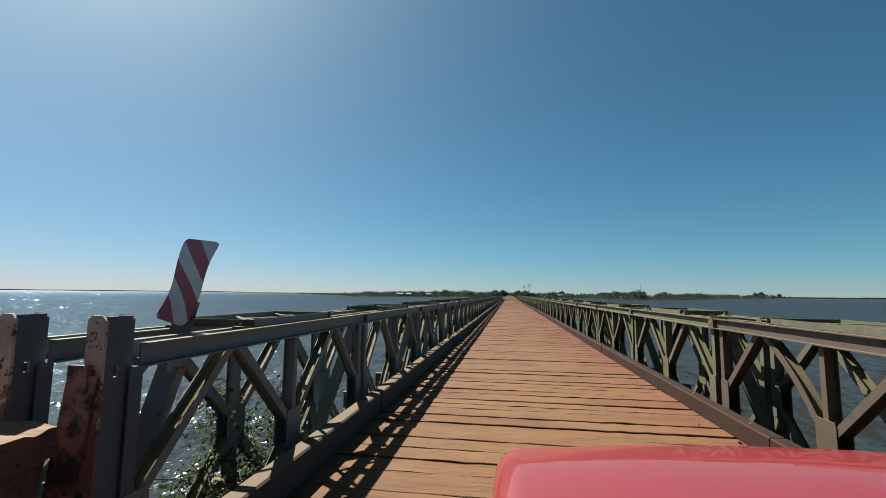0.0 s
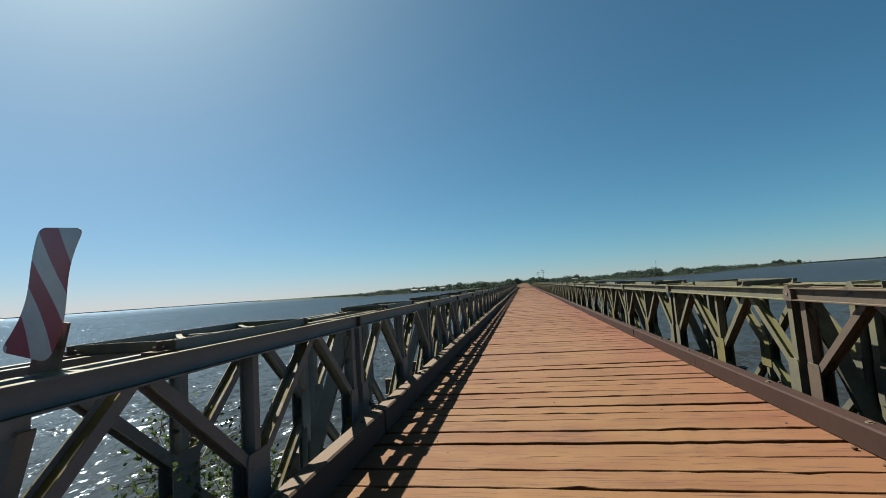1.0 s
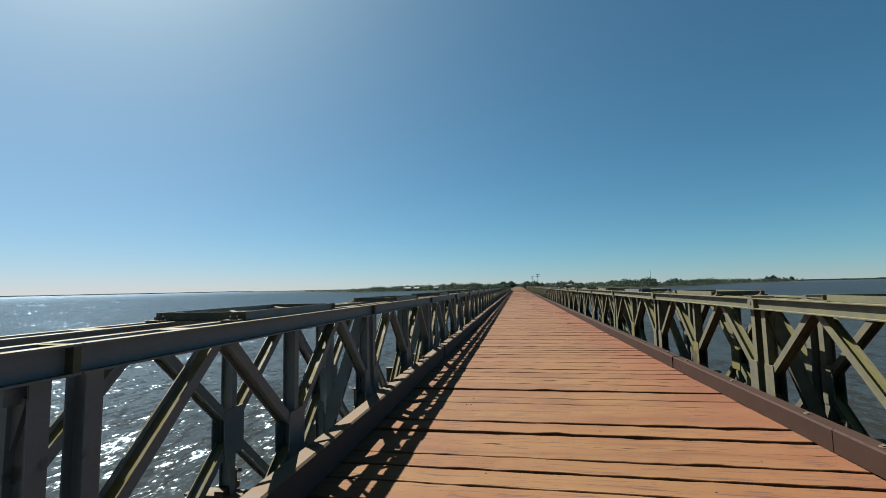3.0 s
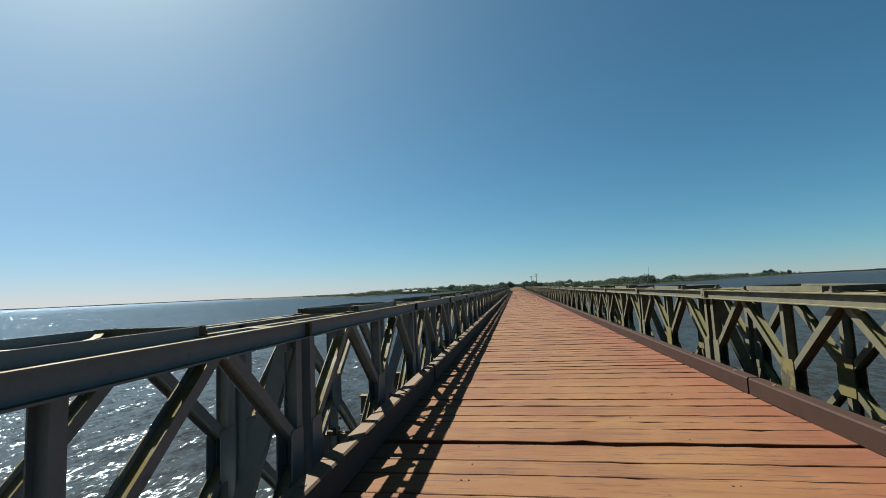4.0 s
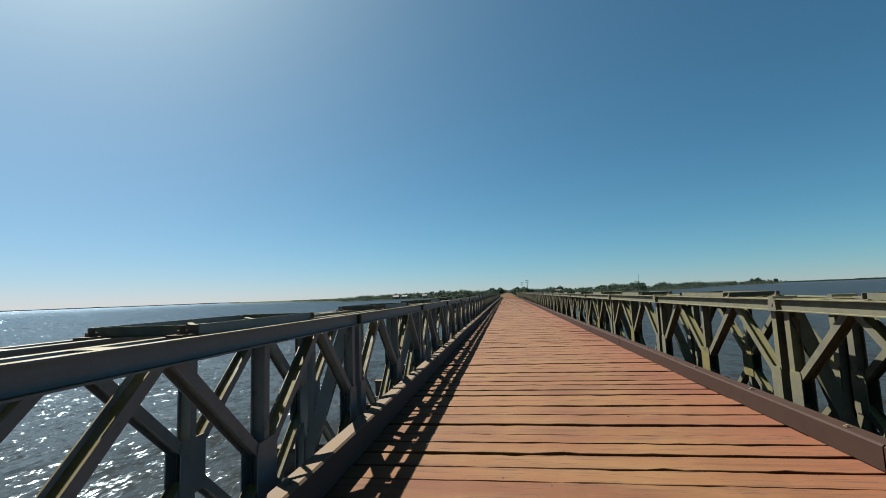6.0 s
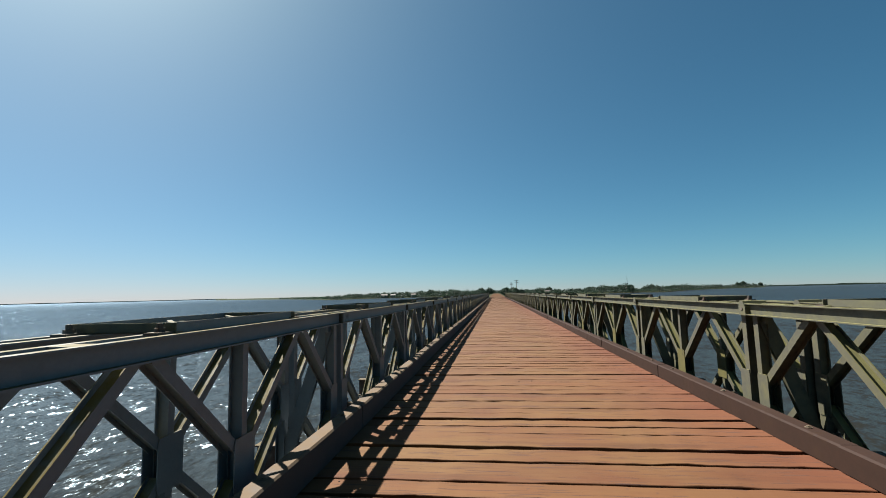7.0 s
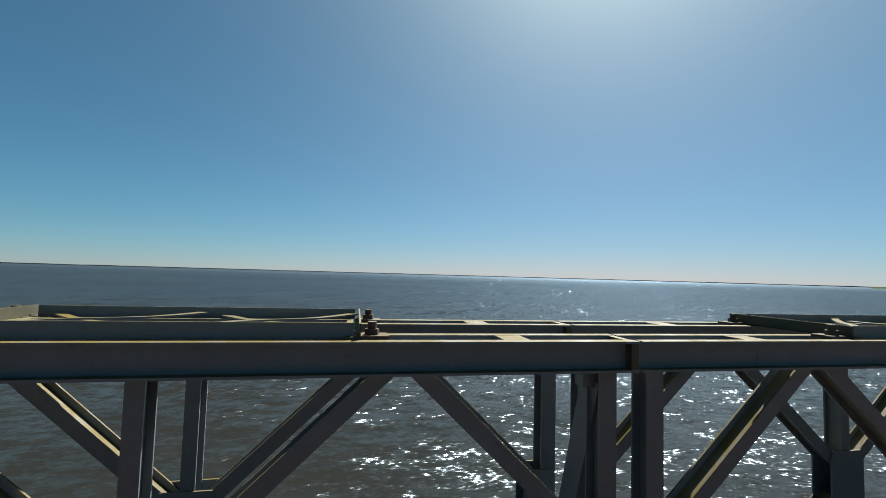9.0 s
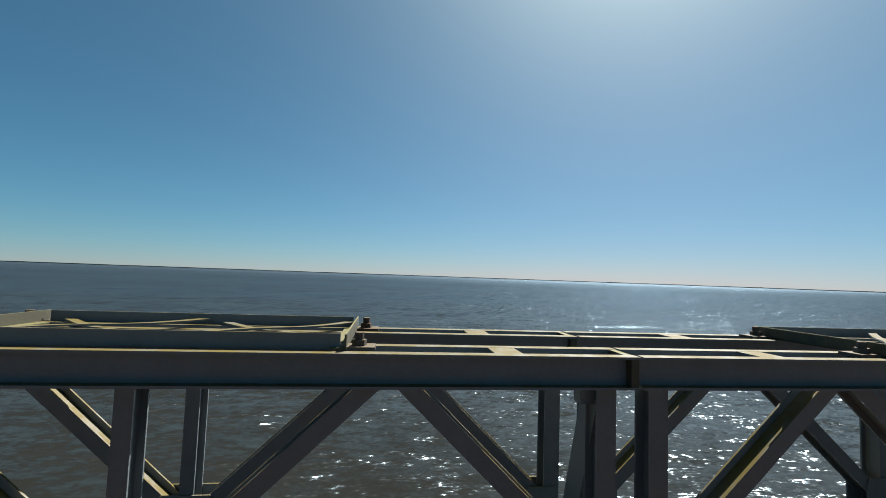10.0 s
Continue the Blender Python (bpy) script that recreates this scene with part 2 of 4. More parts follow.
def water_material():
    """Silty water: a brown body under a skin of wavelets, whose slope noises are sized by distance to fit the camera's
    view.
    """
    m = bpy.data.materials.new("brown_river_water")
    m.use_nodes = True
    nt = m.node_tree
    nt.nodes.remove(nt.nodes["Principled BSDF"])
    big = noise_tex(nt, world_coords(nt, (0.012, 0.004, 1)), 1.0, 3)
    body = node(nt, "ShaderNodeBsdfDiffuse")
    nt.links.new(mix(nt, ramp(nt, big, [(0.35, grey(0)), (0.65, grey(1))]), (0.0118, 0.0112, 0.0080), (0.0098, 0.0099, 0.0078)), body.inputs["Color"])
    gloss = node(nt, "ShaderNodeBsdfGlossy", Roughness=0.11, Color=(0.56, 0.80, 1, 1))
    where = nt.nodes.new("ShaderNodeSeparateXYZ")
    nt.links.new(world_coords(nt), where.inputs[0])
    off = nt.nodes.new("ShaderNodeMath")
    off.operation = "ABSOLUTE"
    nt.links.new(where.outputs["X"], off.inputs[0])

    def between(a, b, rising):
        f = nt.nodes.new("ShaderNodeMapRange")
        f.inputs["From Min"].default_value = a
        f.inputs["From Max"].default_value = b
        f.inputs["To Min"].default_value = 0.0 if rising else 1.0
        f.inputs["To Max"].default_value = 1.0 if rising else 0.0
        nt.links.new(off.outputs[0], f.inputs["Value"])
        return f.outputs[0]

    def lane(degrees, stretch):
        turned = nt.nodes.new("ShaderNodeMapping")
        turned.inputs["Rotation"].default_value = (0, 0, radians(degrees))
        turned.inputs["Scale"].default_value = (*stretch, 1)
        nt.links.new(world_coords(nt), turned.inputs["Vector"])
        return turned.outputs[0]

    wind, glint_lane = lane(80, (1.0, 0.55)), lane(34, (1, 1))
    geo = nt.nodes.new("ShaderNodeNewGeometry")
    total = geo.outputs["Normal"]
    # Far layers stretch towards the sun, scaled to sparkle in the camera's view.
    for lanes, along, across, amp, rise, fall in (
            (wind, 0.30, 0.30, 0.6, None, (60, 110)), (wind, 1.1, 1.1, 0.95, None, (35, 75)), (wind, 3.8, 3.8, 1.2, None, (26, 55)),
            (wind, 12.0, 12.0, 1.05, None, (13, 30)), (glint_lane, 2.0, 7.0, 1.6, (9, 20), (30, 55)), (glint_lane, 0.5, 4.0, 1.9, (30, 55), (60, 95)),
            (glint_lane, 0.11, 2.6, 2.0, (60, 95), (120, 190)), (glint_lane, 0.025, 1.4, 2.0, (120, 190), (280, 400)),
            (glint_lane, 0.006, 0.7, 2.0, (280, 400), (700, 1000)), (glint_lane, 0.0012, 0.25, 2.0, (700, 1000), None)):
        sc = nt.nodes.new("ShaderNodeMapping")
        sc.inputs["Scale"].default_value = (along, across, 1)
        nt.links.new(lanes, sc.inputs["Vector"])
        n = node(nt, "ShaderNodeTexNoise", Scale=1.0, Detail=2.5, Roughness=0.55)
        nt.links.new(sc.outputs[0], n.inputs["Vector"])
        ma = nt.nodes.new("ShaderNodeVectorMath")
        ma.operation = "MULTIPLY_ADD"
        ma.inputs[1].default_value = (amp, amp, 0)
        ma.inputs[2].default_value = (-amp / 2, -amp / 2, 0)
        nt.links.new(n.outputs["Color"], ma.inputs[0])
        slope = ma.outputs[0]
        for limits, rising in ((rise, True), (fall, False)):
            if limits:
                gain = nt.nodes.new("ShaderNodeVectorMath")
                gain.operation = "SCALE"
                nt.links.new(slope, gain.inputs[0])
                nt.links.new(between(*limits, rising), gain.inputs["Scale"])
                slope = gain.outputs[0]
        add = nt.nodes.new("ShaderNodeVectorMath")
        add.operation = "ADD"
        nt.links.new(total, add.inputs[0])
        nt.links.new(slope, add.inputs[1])
        total = add.outputs[0]
    nm = nt.nodes.new("ShaderNodeVectorMath")
    nm.operation = "NORMALIZE"
    nt.links.new(total, nm.inputs[0])
    nt.links.new(nm.outputs[0], gloss.inputs["Normal"])
    # ripples too fine to tell apart widen the sun's path
    sheen = node(nt, "ShaderNodeBsdfGlossy", Roughness=0.40)
    nt.links.new(nm.outputs[0], sheen.inputs["Normal"])
    # the silt below scatters evenly; near by, single wavelets are broad enough to show their own sheen
    spread = nt.nodes.new("ShaderNodeMapRange")
    spread.inputs["To Min"].default_value = 0.17
    spread.inputs["To Max"].default_value = 0.12
    nt.links.new(between(10, 60, True), spread.inputs["Value"])
    nt.links.new(spread.outputs[0], gloss.inputs["Roughness"])
    # Reflected sky tint is put into the gloss colour, bluer far off.
    nt.links.new(mix(nt, between(12, 70, True), (0.63, 0.79, 0.90), (0.54, 0.80, 1.0)), gloss.inputs["Color"])
    sheen.inputs["Color"].default_value = (0.62, 0.82, 1.0, 1)
    skin = nt.nodes.new("ShaderNodeMixShader")
    width = nt.nodes.new("ShaderNodeMapRange")
    width.inputs["To Min"].default_value = 0.055
    width.inputs["To Max"].default_value = 0.26
    nt.links.new(between(220, 900, True), width.inputs["Value"])
    nt.links.new(width.outputs[0], skin.inputs[0])
    nt.links.new(gloss.outputs[0], skin.inputs[1])
    nt.links.new(sheen.outputs[0], skin.inputs[2])
    fr = node(nt, "ShaderNodeFresnel", IOR=1.33)
    lean = nt.nodes.new("ShaderNodeVectorMath")
    lean.operation = "MULTIPLY_ADD"
    lean.inputs[1].default_value = (0.6, 0.6, 0.6)
    lean.inputs[2].default_value = (0, 0, 0.4)
    nt.links.new(nm.outputs[0], lean.inputs[0])
    nt.links.new(lean.outputs[0], fr.inputs["Normal"])
    fac = ramp(nt, fr.outputs[0], [(0.0, grey(0.03)), (0.08, grey(0.04)), (0.15, grey(0.065)), (0.3, grey(0.14)), (0.6, grey(0.22)), (1.0, grey(0.25))])
    ms = nt.nodes.new("ShaderNodeMixShader")
    nt.links.new(fac, ms.inputs[0])
    nt.links.new(body.outputs[0], ms.inputs[1])
    nt.links.new(skin.outputs[0], ms.inputs[2])
    nt.links.new(ms.outputs[0], nt.nodes["Material Output"].inputs["Surface"])
    return m


WATER = water_material()


def plain(name, col, rough=0.5, metal=0.0, coat=0.0):
    m, nt, b = shader(name, rough, metal)
    n = noise_tex(nt, coords(nt), 14.0, 5)
    c = mix(nt, 0.3, col, ramp(nt, n, [(0.3, grey(0.7)), (0.7, grey(1.1))]), "MULTIPLY")
    nt.links.new(c, b.inputs["Base Color"])
    b.inputs["Coat Weight"].default_value = coat
    b.inputs["Coat Roughness"].default_value = 0.06
    return m


def car_paint():
    """Sun-faded red paint under a dusty film."""
    m, nt, b = shader("faded_red_car_paint", 0.5)
    v = coords(nt)
    dust_and_sun = noise_tex(nt, v, 3.5, 6, 0.7)
    specks = noise_tex(nt, v, 90, 3)
    col = mix(nt, ramp(nt, dust_and_sun, [(0.4, grey(0)), (0.65, grey(0.5))]), (0.126, 0.0035, 0.0032), (0.118, 0.015, 0.010))
    col = mix(nt, ramp(nt, specks, [(0.70, grey(0)), (0.74, grey(0.5))]), col, (0.20, 0.11, 0.09))
    nt.links.new(col, b.inputs["Base Color"])
    b.inputs["Coat Weight"].default_value = 0.55
    b.inputs["Coat Roughness"].default_value = 0.025
    b.inputs["Coat IOR"].default_value = 1.5
    return m


RED = car_paint()
RUBBER = plain("black_rubber", (0.02, 0.02, 0.02), 0.8)
CHROME = plain("dull_alloy", (0.5, 0.5, 0.5), 0.35, 1.0)
PLASTIC = plain("dark_plastic", (0.03, 0.03, 0.032), 0.6)
LENS = plain("clear_lamp_lens", (0.7, 0.7, 0.7), 0.1, 0.0, 1.0)
WHITE_WALL = plain("white_house_wall", (0.13, 0.13, 0.12), 0.8)
ROOF = plain("grey_tin_roof", (0.075, 0.062, 0.055), 0.6)
WOOD_POLE = plain("grey_wood_pole", (0.16, 0.13, 0.10), 0.85)
GLASS, _, gb = shader("car_window_glass", 0.02)
gb.inputs["Base Color"].default_value = (0.03, 0.04, 0.04, 1)
gb.inputs["Specular IOR Level"].default_value = 0.8


def stripes():
    m, nt, b = shader("red_and_white_stripes", 0.4)
    uv = nt.nodes.new("ShaderNodeTexCoord")
    sep = nt.nodes.new("ShaderNodeSeparateXYZ")
    nt.links.new(uv.outputs["UV"], sep.inputs[0])
    add = nt.nodes.new("ShaderNodeMath")
    add.operation = "MULTIPLY_ADD"
    nt.links.new(sep.outputs["X"], add.inputs[0])
    add.inputs[1].default_value = 0.96
    nt.links.new(sep.outputs["Y"], add.inputs[2])
    sc = nt.nodes.new("ShaderNodeMath")
    sc.operation = "MULTIPLY_ADD"
    sc.inputs[1].default_value = 2.2
    sc.inputs[2].default_value = 0.86
    nt.links.new(add.outputs[0], sc.inputs[0])
    fr = nt.nodes.new("ShaderNodeMath")
    fr.operation = "FRACT"
    nt.links.new(sc.outputs[0], fr.inputs[0])
    col = ramp(nt, fr.outputs[0], [(0.0, (0.25, 0.06, 0.085)), (0.49, (0.25, 0.06, 0.085)), (0.51, (0.39, 0.41, 0.45)), (1.0, (0.39, 0.41, 0.45))])
    dirt = noise_tex(nt, coords(nt), 14, 5)
    col = mix(nt, 0.45, col, ramp(nt, dirt, [(0.3, grey(0.6)), (0.65, grey(1))]), "MULTIPLY")
    nt.links.new(col, b.inputs["Base Color"])
    return m


STRIPES = stripes()


# ---------------------------------------------------------------- mesh helpers
def box(bm, lo, hi):
    v = [bm.verts.new((x, y, z)) for x in (lo[0], hi[0]) for y in (lo[1], hi[1]) for z in (lo[2], hi[2])]
    for f in ((0, 1, 3, 2), (4, 6, 7, 5), (0, 4, 5, 1), (2, 3, 7, 6), (0, 2, 6, 4), (1, 5, 7, 3)):
        bm.faces.new([v[i] for i in f])
    return v


def prism(bm, profile, a, b, u, w):
    """Sweep a closed outline (pairs along u and w) from a to b."""
    a, b, u, w = Vector(a), Vector(b), Vector(u), Vector(w)
    r0 = [bm.verts.new(a + u * p + w * q) for p, q in profile]
    r1 = [bm.verts.new(b + u * p + w * q) for p, q in profile]
    n = len(profile)
    for i in range(n):
        bm.faces.new((r0[i], r0[(i + 1) % n], r1[(i + 1) % n], r1[i]))
    bm.faces.new(list(reversed(r0)))
    bm.faces.new(r1)


def cyl(bm, a, b, r, n=10, r2=None):
    a, b = Vector(a), Vector(b)
    d = (b - a).normalized()
    u = d.orthogonal().normalized()
    w = d.cross(u)
    r2 = r if r2 is None else r2
    q0 = [bm.verts.new(a + (u * math.cos(2 * math.pi * i / n) + w * math.sin(2 * math.pi * i / n)) * r) for i in range(n)]
    q1 = [bm.verts.new(b + (u * math.cos(2 * math.pi * i / n) + w * math.sin(2 * math.pi * i / n)) * r2) for i in range(n)]
    for i in range(n):
        bm.faces.new((q0[i], q0[(i + 1) % n], q1[(i + 1) % n], q1[i]))
    bm.faces.new(list(reversed(q0)))
    bm.faces.new(q1)


def mesh_of(name, bm, material, smooth=False):
    bmesh.ops.recalc_face_normals(bm, faces=bm.faces)
    me = bpy.data.meshes.new(name)
    bm.to_mesh(me)
    bm.free()
    me.materials.append(material)
    if smooth:
        for p in me.polygons:
            p.use_smooth = True
    return me


def part(name, bm, material, parent, label="", smooth=False):
    o = new(name, mesh_of(name, bm, material, smooth))
    o.parent = parent
    return tagged(o, label)


def share(name, me, parent, m=None):
    o = new(name, me)
    o.parent = parent
    if m is not None:
        o.matrix_basis = m
    return o


def i_section(depth, width, t=0.007):
    d, w = depth / 2, width / 2
    return [(-d, -w), (-d + t, -w), (-d + t, -t / 2), (d - t, -t / 2), (d - t, -w), (d, -w),
            (d, w), (d - t, w), (d - t, t / 2), (-d + t, t / 2), (-d + t, w), (-d, w)]


def channel(side, h=0.102, back=0.052, out=0.094, t=0.008):
    k = h / 2
    p = [(back, -k), (out, -k), (out, -k + t), (back + t, -k + t), (back + t, k - t), (out, k - t), (out, k), (back, k)]
    return [(side * x, z) for x, z in p]


# ---------------------------------------------------------------- plan of the bridge (metres)
BAY = 3.048
BAYS = 37
Y_LEFT, Y_RIGHT = -0.265, 0.0          # where the first panels start
X_LEFT, X_RIGHT = -1.623, 2.158        # middles of the inner trusses
GAP = 0.457                            # inner truss to outer truss
Z_TOP, DEPTH = 0.945, 1.448            # middle of the top chord, chord to chord
CURB_L, CURB_R = -1.31, 1.946          # inner faces of the kerbs
END_Y = BAYS * BAY
WATER_Z = -2.7

# ---------------------------------------------------------------- water, banks, far shore
bm = bmesh.new()
rings = [(0, 0)] + [(r, 64) for r in (30, 200, 1200, 4800)]
centre = bm.verts.new((0, 60, WATER_Z))
prev = None
for r, n in rings[1:]:
    ring = [bm.verts.new((r * math.cos(2 * math.pi * i / n), 60 + r * math.sin(2 * math.pi * i / n), WATER_Z)) for i in range(n)]
    for i in range(n):
        if prev is None:
            bm.faces.new((centre, ring[i], ring[(i + 1) % n]))
        else:
            bm.faces.new((prev[i], ring[i], ring[(i + 1) % n], prev[(i + 1) % n]))
    prev = ring
water_me = mesh_of("water", bm, WATER)
if water_me.polygons[0].normal.z < 0:
    water_me.flip_normals()
tagged(new("water", water_me), "wide brown river water with sparkling wind ripples", "water", kind="structure")


def sheet(name, xs, ys, height, material, smooth=True):
    bm = bmesh.new()
    g = [[bm.verts.new((x, y, height(x, y))) for x in xs] for y in ys]
    for j in range(len(ys) - 1):
        for i in range(len(xs) - 1):
            bm.faces.new((g[j][i], g[j][i + 1], g[j + 1][i + 1], g[j + 1][i]))
    return new(name, mesh_of(name, bm, material, smooth))


def bank_height(x, y):
    side = max(0.0, abs(x - 0.3) - 2.3)
    front = max(0.0, y + 0.62)
    z = -0.05 - 0.55 * side - 0.5 * front - (0.5 if front > 0 else 0)
    return max(z, -3.4) + 0.10 * noise.noise((x * 0.9, y * 0.9, 0)) * (1 if side > 0 or front > 0 else 0.15)


xs = [-14 + i * 0.5 for i in range(58)]
ys = [-60, -40, -25, -15, -10] + [-8 + i * 0.4 for i in range(38)]
tagged(sheet("ground_bank", xs, ys, bank_height, BANK), "grassy earth bank under the bridge end", "bank", kind="structure")
tagged(sheet("road_approach", [-1.9, -0.8, 0.3, 1.4, 2.5], [-60, -30, -10, -5, -2.5, -0.66],
             lambda x, y: 0.0 + 0.015 * noise.noise((x, y, 2)), DIRT), "red dirt approach road before the bridge", "road", kind="structure")


def shore_range(a):
    """Distance of the far shore line in the direction a (degrees from the axis, right positive)."""
    base = 520 + 60 * noise.noise((a * 0.11, 3, 0)) + 20 * noise.noise((a * 0.6, 1, 0))
    if a < -21:
        base += (-21 - a) * 75
    if a > 20:
        base += (a - 20) * 110
    return base


bm = bmesh.new()
rows = []
for i in range(121):
    a = -34 + 68 * i / 120
    d = Vector((math.sin(radians(a)), math.cos(radians(a)), 0))
    r = shore_range(a)
    row = []
    for k, (dr, z) in enumerate(((0, -3.1), (6, -2.2), (40, -1.6), (260, -0.9), (1100, 0.2))):
        p = d * (r + dr) + Vector((0, 0, z if a < 29 else -3.2))
        row.append(bm.verts.new(p))
    rows.append(row)
for i in range(120):
    for k in range(4):
        bm.faces.new((rows[i][k], rows[i + 1][k], rows[i + 1][k + 1], rows[i][k + 1]))
tagged(new("ground_far_shore", mesh_of("far_shore", bm, SHORE, True)), "low green far shore along the river", "shore", kind="structure")


def spit_height(x, y):
    w = 9 + 5 * noise.noise((y * 0.02, 7, 0)) + max(0, (y - 300) * 0.25)
    return -0.15 - max(0, abs(x - 0.3) - 2.2) * (2.6 / w) + 0.2 * noise.noise((x * 0.3, y * 0.3, 4))


tagged(sheet("ground_causeway", [-60, -40, -28, -20, -15, -11, -8, -5, -2.5, -1.5, 0.3, 2.1, 3.1, 5.6, 8.6, 12, 16, 21, 29, 41, 61],
             [END_Y + 0.4 + i * 14 for i in range(36)], spit_height, SHORE), "green causeway beyond the far bridge end", "bank", kind="structure")
tagged(sheet("road_far", [-1.5, -0.6, 0.3, 1.2, 2.1], [END_Y + 0.4 + i * 20 for i in range(16)],
             lambda x, y: 0.02 + 0.3 * math.sin(min(1, (y - END_Y) / 300) * 3), DIRT), "red dirt road beyond the bridge", "road", kind="structure")

# thin line of land along the open horizon
bm = bmesh.new()
for lo, hi, dist, h in ((-130, -33, 3900, 3.0), (28, 60, 2900, 5.0)):
    n = int((hi - lo) * 2)
    last = None
    for i in range(n + 1):
        a = lo + (hi - lo) * i / n
        d = Vector((math.sin(radians(a)), math.cos(radians(a)), 0))
        top = h * (0.75 + 0.5 * noise.noise((a * 0.4, 9, 0)) + 0.5 * max(0, noise.noise((a * 2.1, 5, 0))) + 0.5 * math.exp(-((a - 45) / 3.5) ** 2))
        q = [bm.verts.new(d * dist + Vector((0, 0, WATER_Z - 1))), bm.verts.new(d * (dist + 2) + Vector((0, 0, top))),
             bm.verts.new(d * (dist + 500) + Vector((0, 0, top)))]
        if last:
            bm.faces.new((last[0], q[0], q[1], last[1]))
            bm.faces.new((last[1], q[1], q[2], last[2]))
        last = q
tagged(new("backdrop_horizon_land", mesh_of("horizon_land", bm, FAR_LEAF)), "thin dark line of wooded land on the horizon", "land", kind="structure")


# ---------------------------------------------------------------- trusses
def member(bm, a, b, depth, width):
    """A rolled beam in the truss plane from a to b (pairs y, z); its flanges face the road and the river."""
    d = Vector((0, b[0] - a[0], b[1] - a[1])).normalized()
    prism(bm, i_section(depth, width), (0, *a), (0, *b), (1, 0, 0), d.cross(Vector((1, 0, 0))))


def bent_member(bm, a, b, depth, width, bow):
    """The same beam, buckled sideways in the truss plane by bow at its middle."""
    a, b = Vector((0, *a)), Vector((0, *b))
    side = (b - a).normalized().cross(Vector((1, 0, 0)))
    prof, n, prev = i_section(depth, width), 10, None
    for i in range(n + 1):
        f = i / n
        c = a.lerp(b, f) + side * bow * math.sin(math.pi * f)
        ring = [bm.verts.new(c + Vector((p, 0, 0)) + side * q) for p, q in prof]
        if prev:
            for j in range(len(ring)):
                k = (j + 1) % len(ring)
                bm.faces.new((prev[j], prev[k], ring[k], ring[j]))
        else:
            bm.faces.new(list(reversed(ring)))
        prev = ring
    bm.faces.new(prev)


def truss_panel(lugs, steel, start=0.006, buckled=False):
    root = new("truss_panel")
    for z, tag in ((0, "top"), (-DEPTH, "bottom")):
        for s in (-1, 1):
            bm = bmesh.new()
            prism(bm, channel(s), (0, start, z), (0, BAY - 0.006, z), (1, 0, 0), (0, 0, 1))
            part(tag + "_chord_channel", bm, steel, root)
    for y, w in ((0.09, 0.066), (BAY / 2, 0.052), (BAY - 0.09, 0.066)):
        bm = bmesh.new()
        member(bm, (y, -0.05), (y, -DEPTH + 0.05), 0.085, w)
        # First post takes the darker copy for the shade behind the end post.
        part("post", bm, POST_SHADE if start > 0.05 and y < 0.1 else steel, root)
    mid = -DEPTH / 2
    for base, sgn in ((0, 1), (BAY / 2, -1), (BAY / 2, 1), (BAY, -1)):
        inner = 0.72 if base in (0, BAY) else 0.67
        foot = 0.12 if base in (0, BAY) else 0.05
        for up in (1, -1):
            bm = bmesh.new()
            ztop = mid + up * (-mid - 0.045)
            ends = (base + sgn * (inner + 0.02), ztop), (base + sgn * foot, mid + up * 0.08)
            if buckled and base == BAY / 2 and sgn == 1 and up == 1:
                bent_member(bm, *ends, 0.085, 0.054, 0.05)
            else:
                member(bm, *ends, 0.085, 0.054)
            part("diagonal", bm, steel, root)
    for y, w, off in ((BAY / 2, 0.10, 0), (0.10, 0.07, 0.03), (BAY - 0.10, 0.07, -0.03)):
        bm = bmesh.new()
        up = 0.18 if lugs else 0.15
        prof = [(off - w, mid + up - 0.03), (off - w * 0.9, mid + up), (off + w * 0.9, mid + up), (off + w, mid + up - 0.03),
                (off + w, mid - 0.13), (off + w * 0.9, mid - 0.16), (off - w * 0.9, mid - 0.16), (off - w, mid - 0.13)]
        for side in (-1, 1):
            prism(bm, prof, (side * 0.0435, y, 0), (side * 0.0505, y, 0), (0, 1, 0), (0, 0, 1))
        part("gusset", bm, STEEL_YELLOW if lugs and off == 0 and not buckled else steel, root)
    for y, w, z in ((0.50, 0.045, 0.0425), (2.63, 0.045, 0.0425), (0.20, 0.07, -0.03), (0.86, 0.05, -0.03), (1.22, 0.05, -0.03), (1.53, 0.05, -0.03), (1.84, 0.05, -0.03), (2.24, 0.05, -0.03), (2.95, 0.06, -0.03)):
        bm = bmesh.new()
        box(bm, (-0.0505, y - w, z), (0.0505, y + w, z + 0.008))
        part("tie_plate", bm, steel, root)
    if lugs:
        bm = bmesh.new()
        prism(bm, [(-0.055, -0.054), (0.055, -0.054), (0.052, 0.02), (0.024, 0.072), (-0.024, 0.072), (-0.052, 0.02)],
              (-0.097, BAY, 0), (0.097, BAY, 0), (0, 1, 0), (0, 0, 1))
        part("connector_lug", bm, steel, root)
        bm = bmesh.new()
        cyl(bm, (-0.102, BAY, 0.004), (0.102, BAY, 0.004), 0.017)
        part("pin", bm, STEEL_DARK, root, "dark rusty connecting pin")
    else:
        bm = bmesh.new()
        box(bm, (-0.0925, BAY - 0.035, -0.0500), (0.0925, BAY - 0.009, 0.0500))
        part("end_lug", bm, STEEL, root)
    return root


def lay(kind_root, label, group, category, places):
    tagged(kind_root, label, category, group)
    kind_root.matrix_basis = places[0]
    for m in places[1:]:
        copy_thing(kind_root, m)


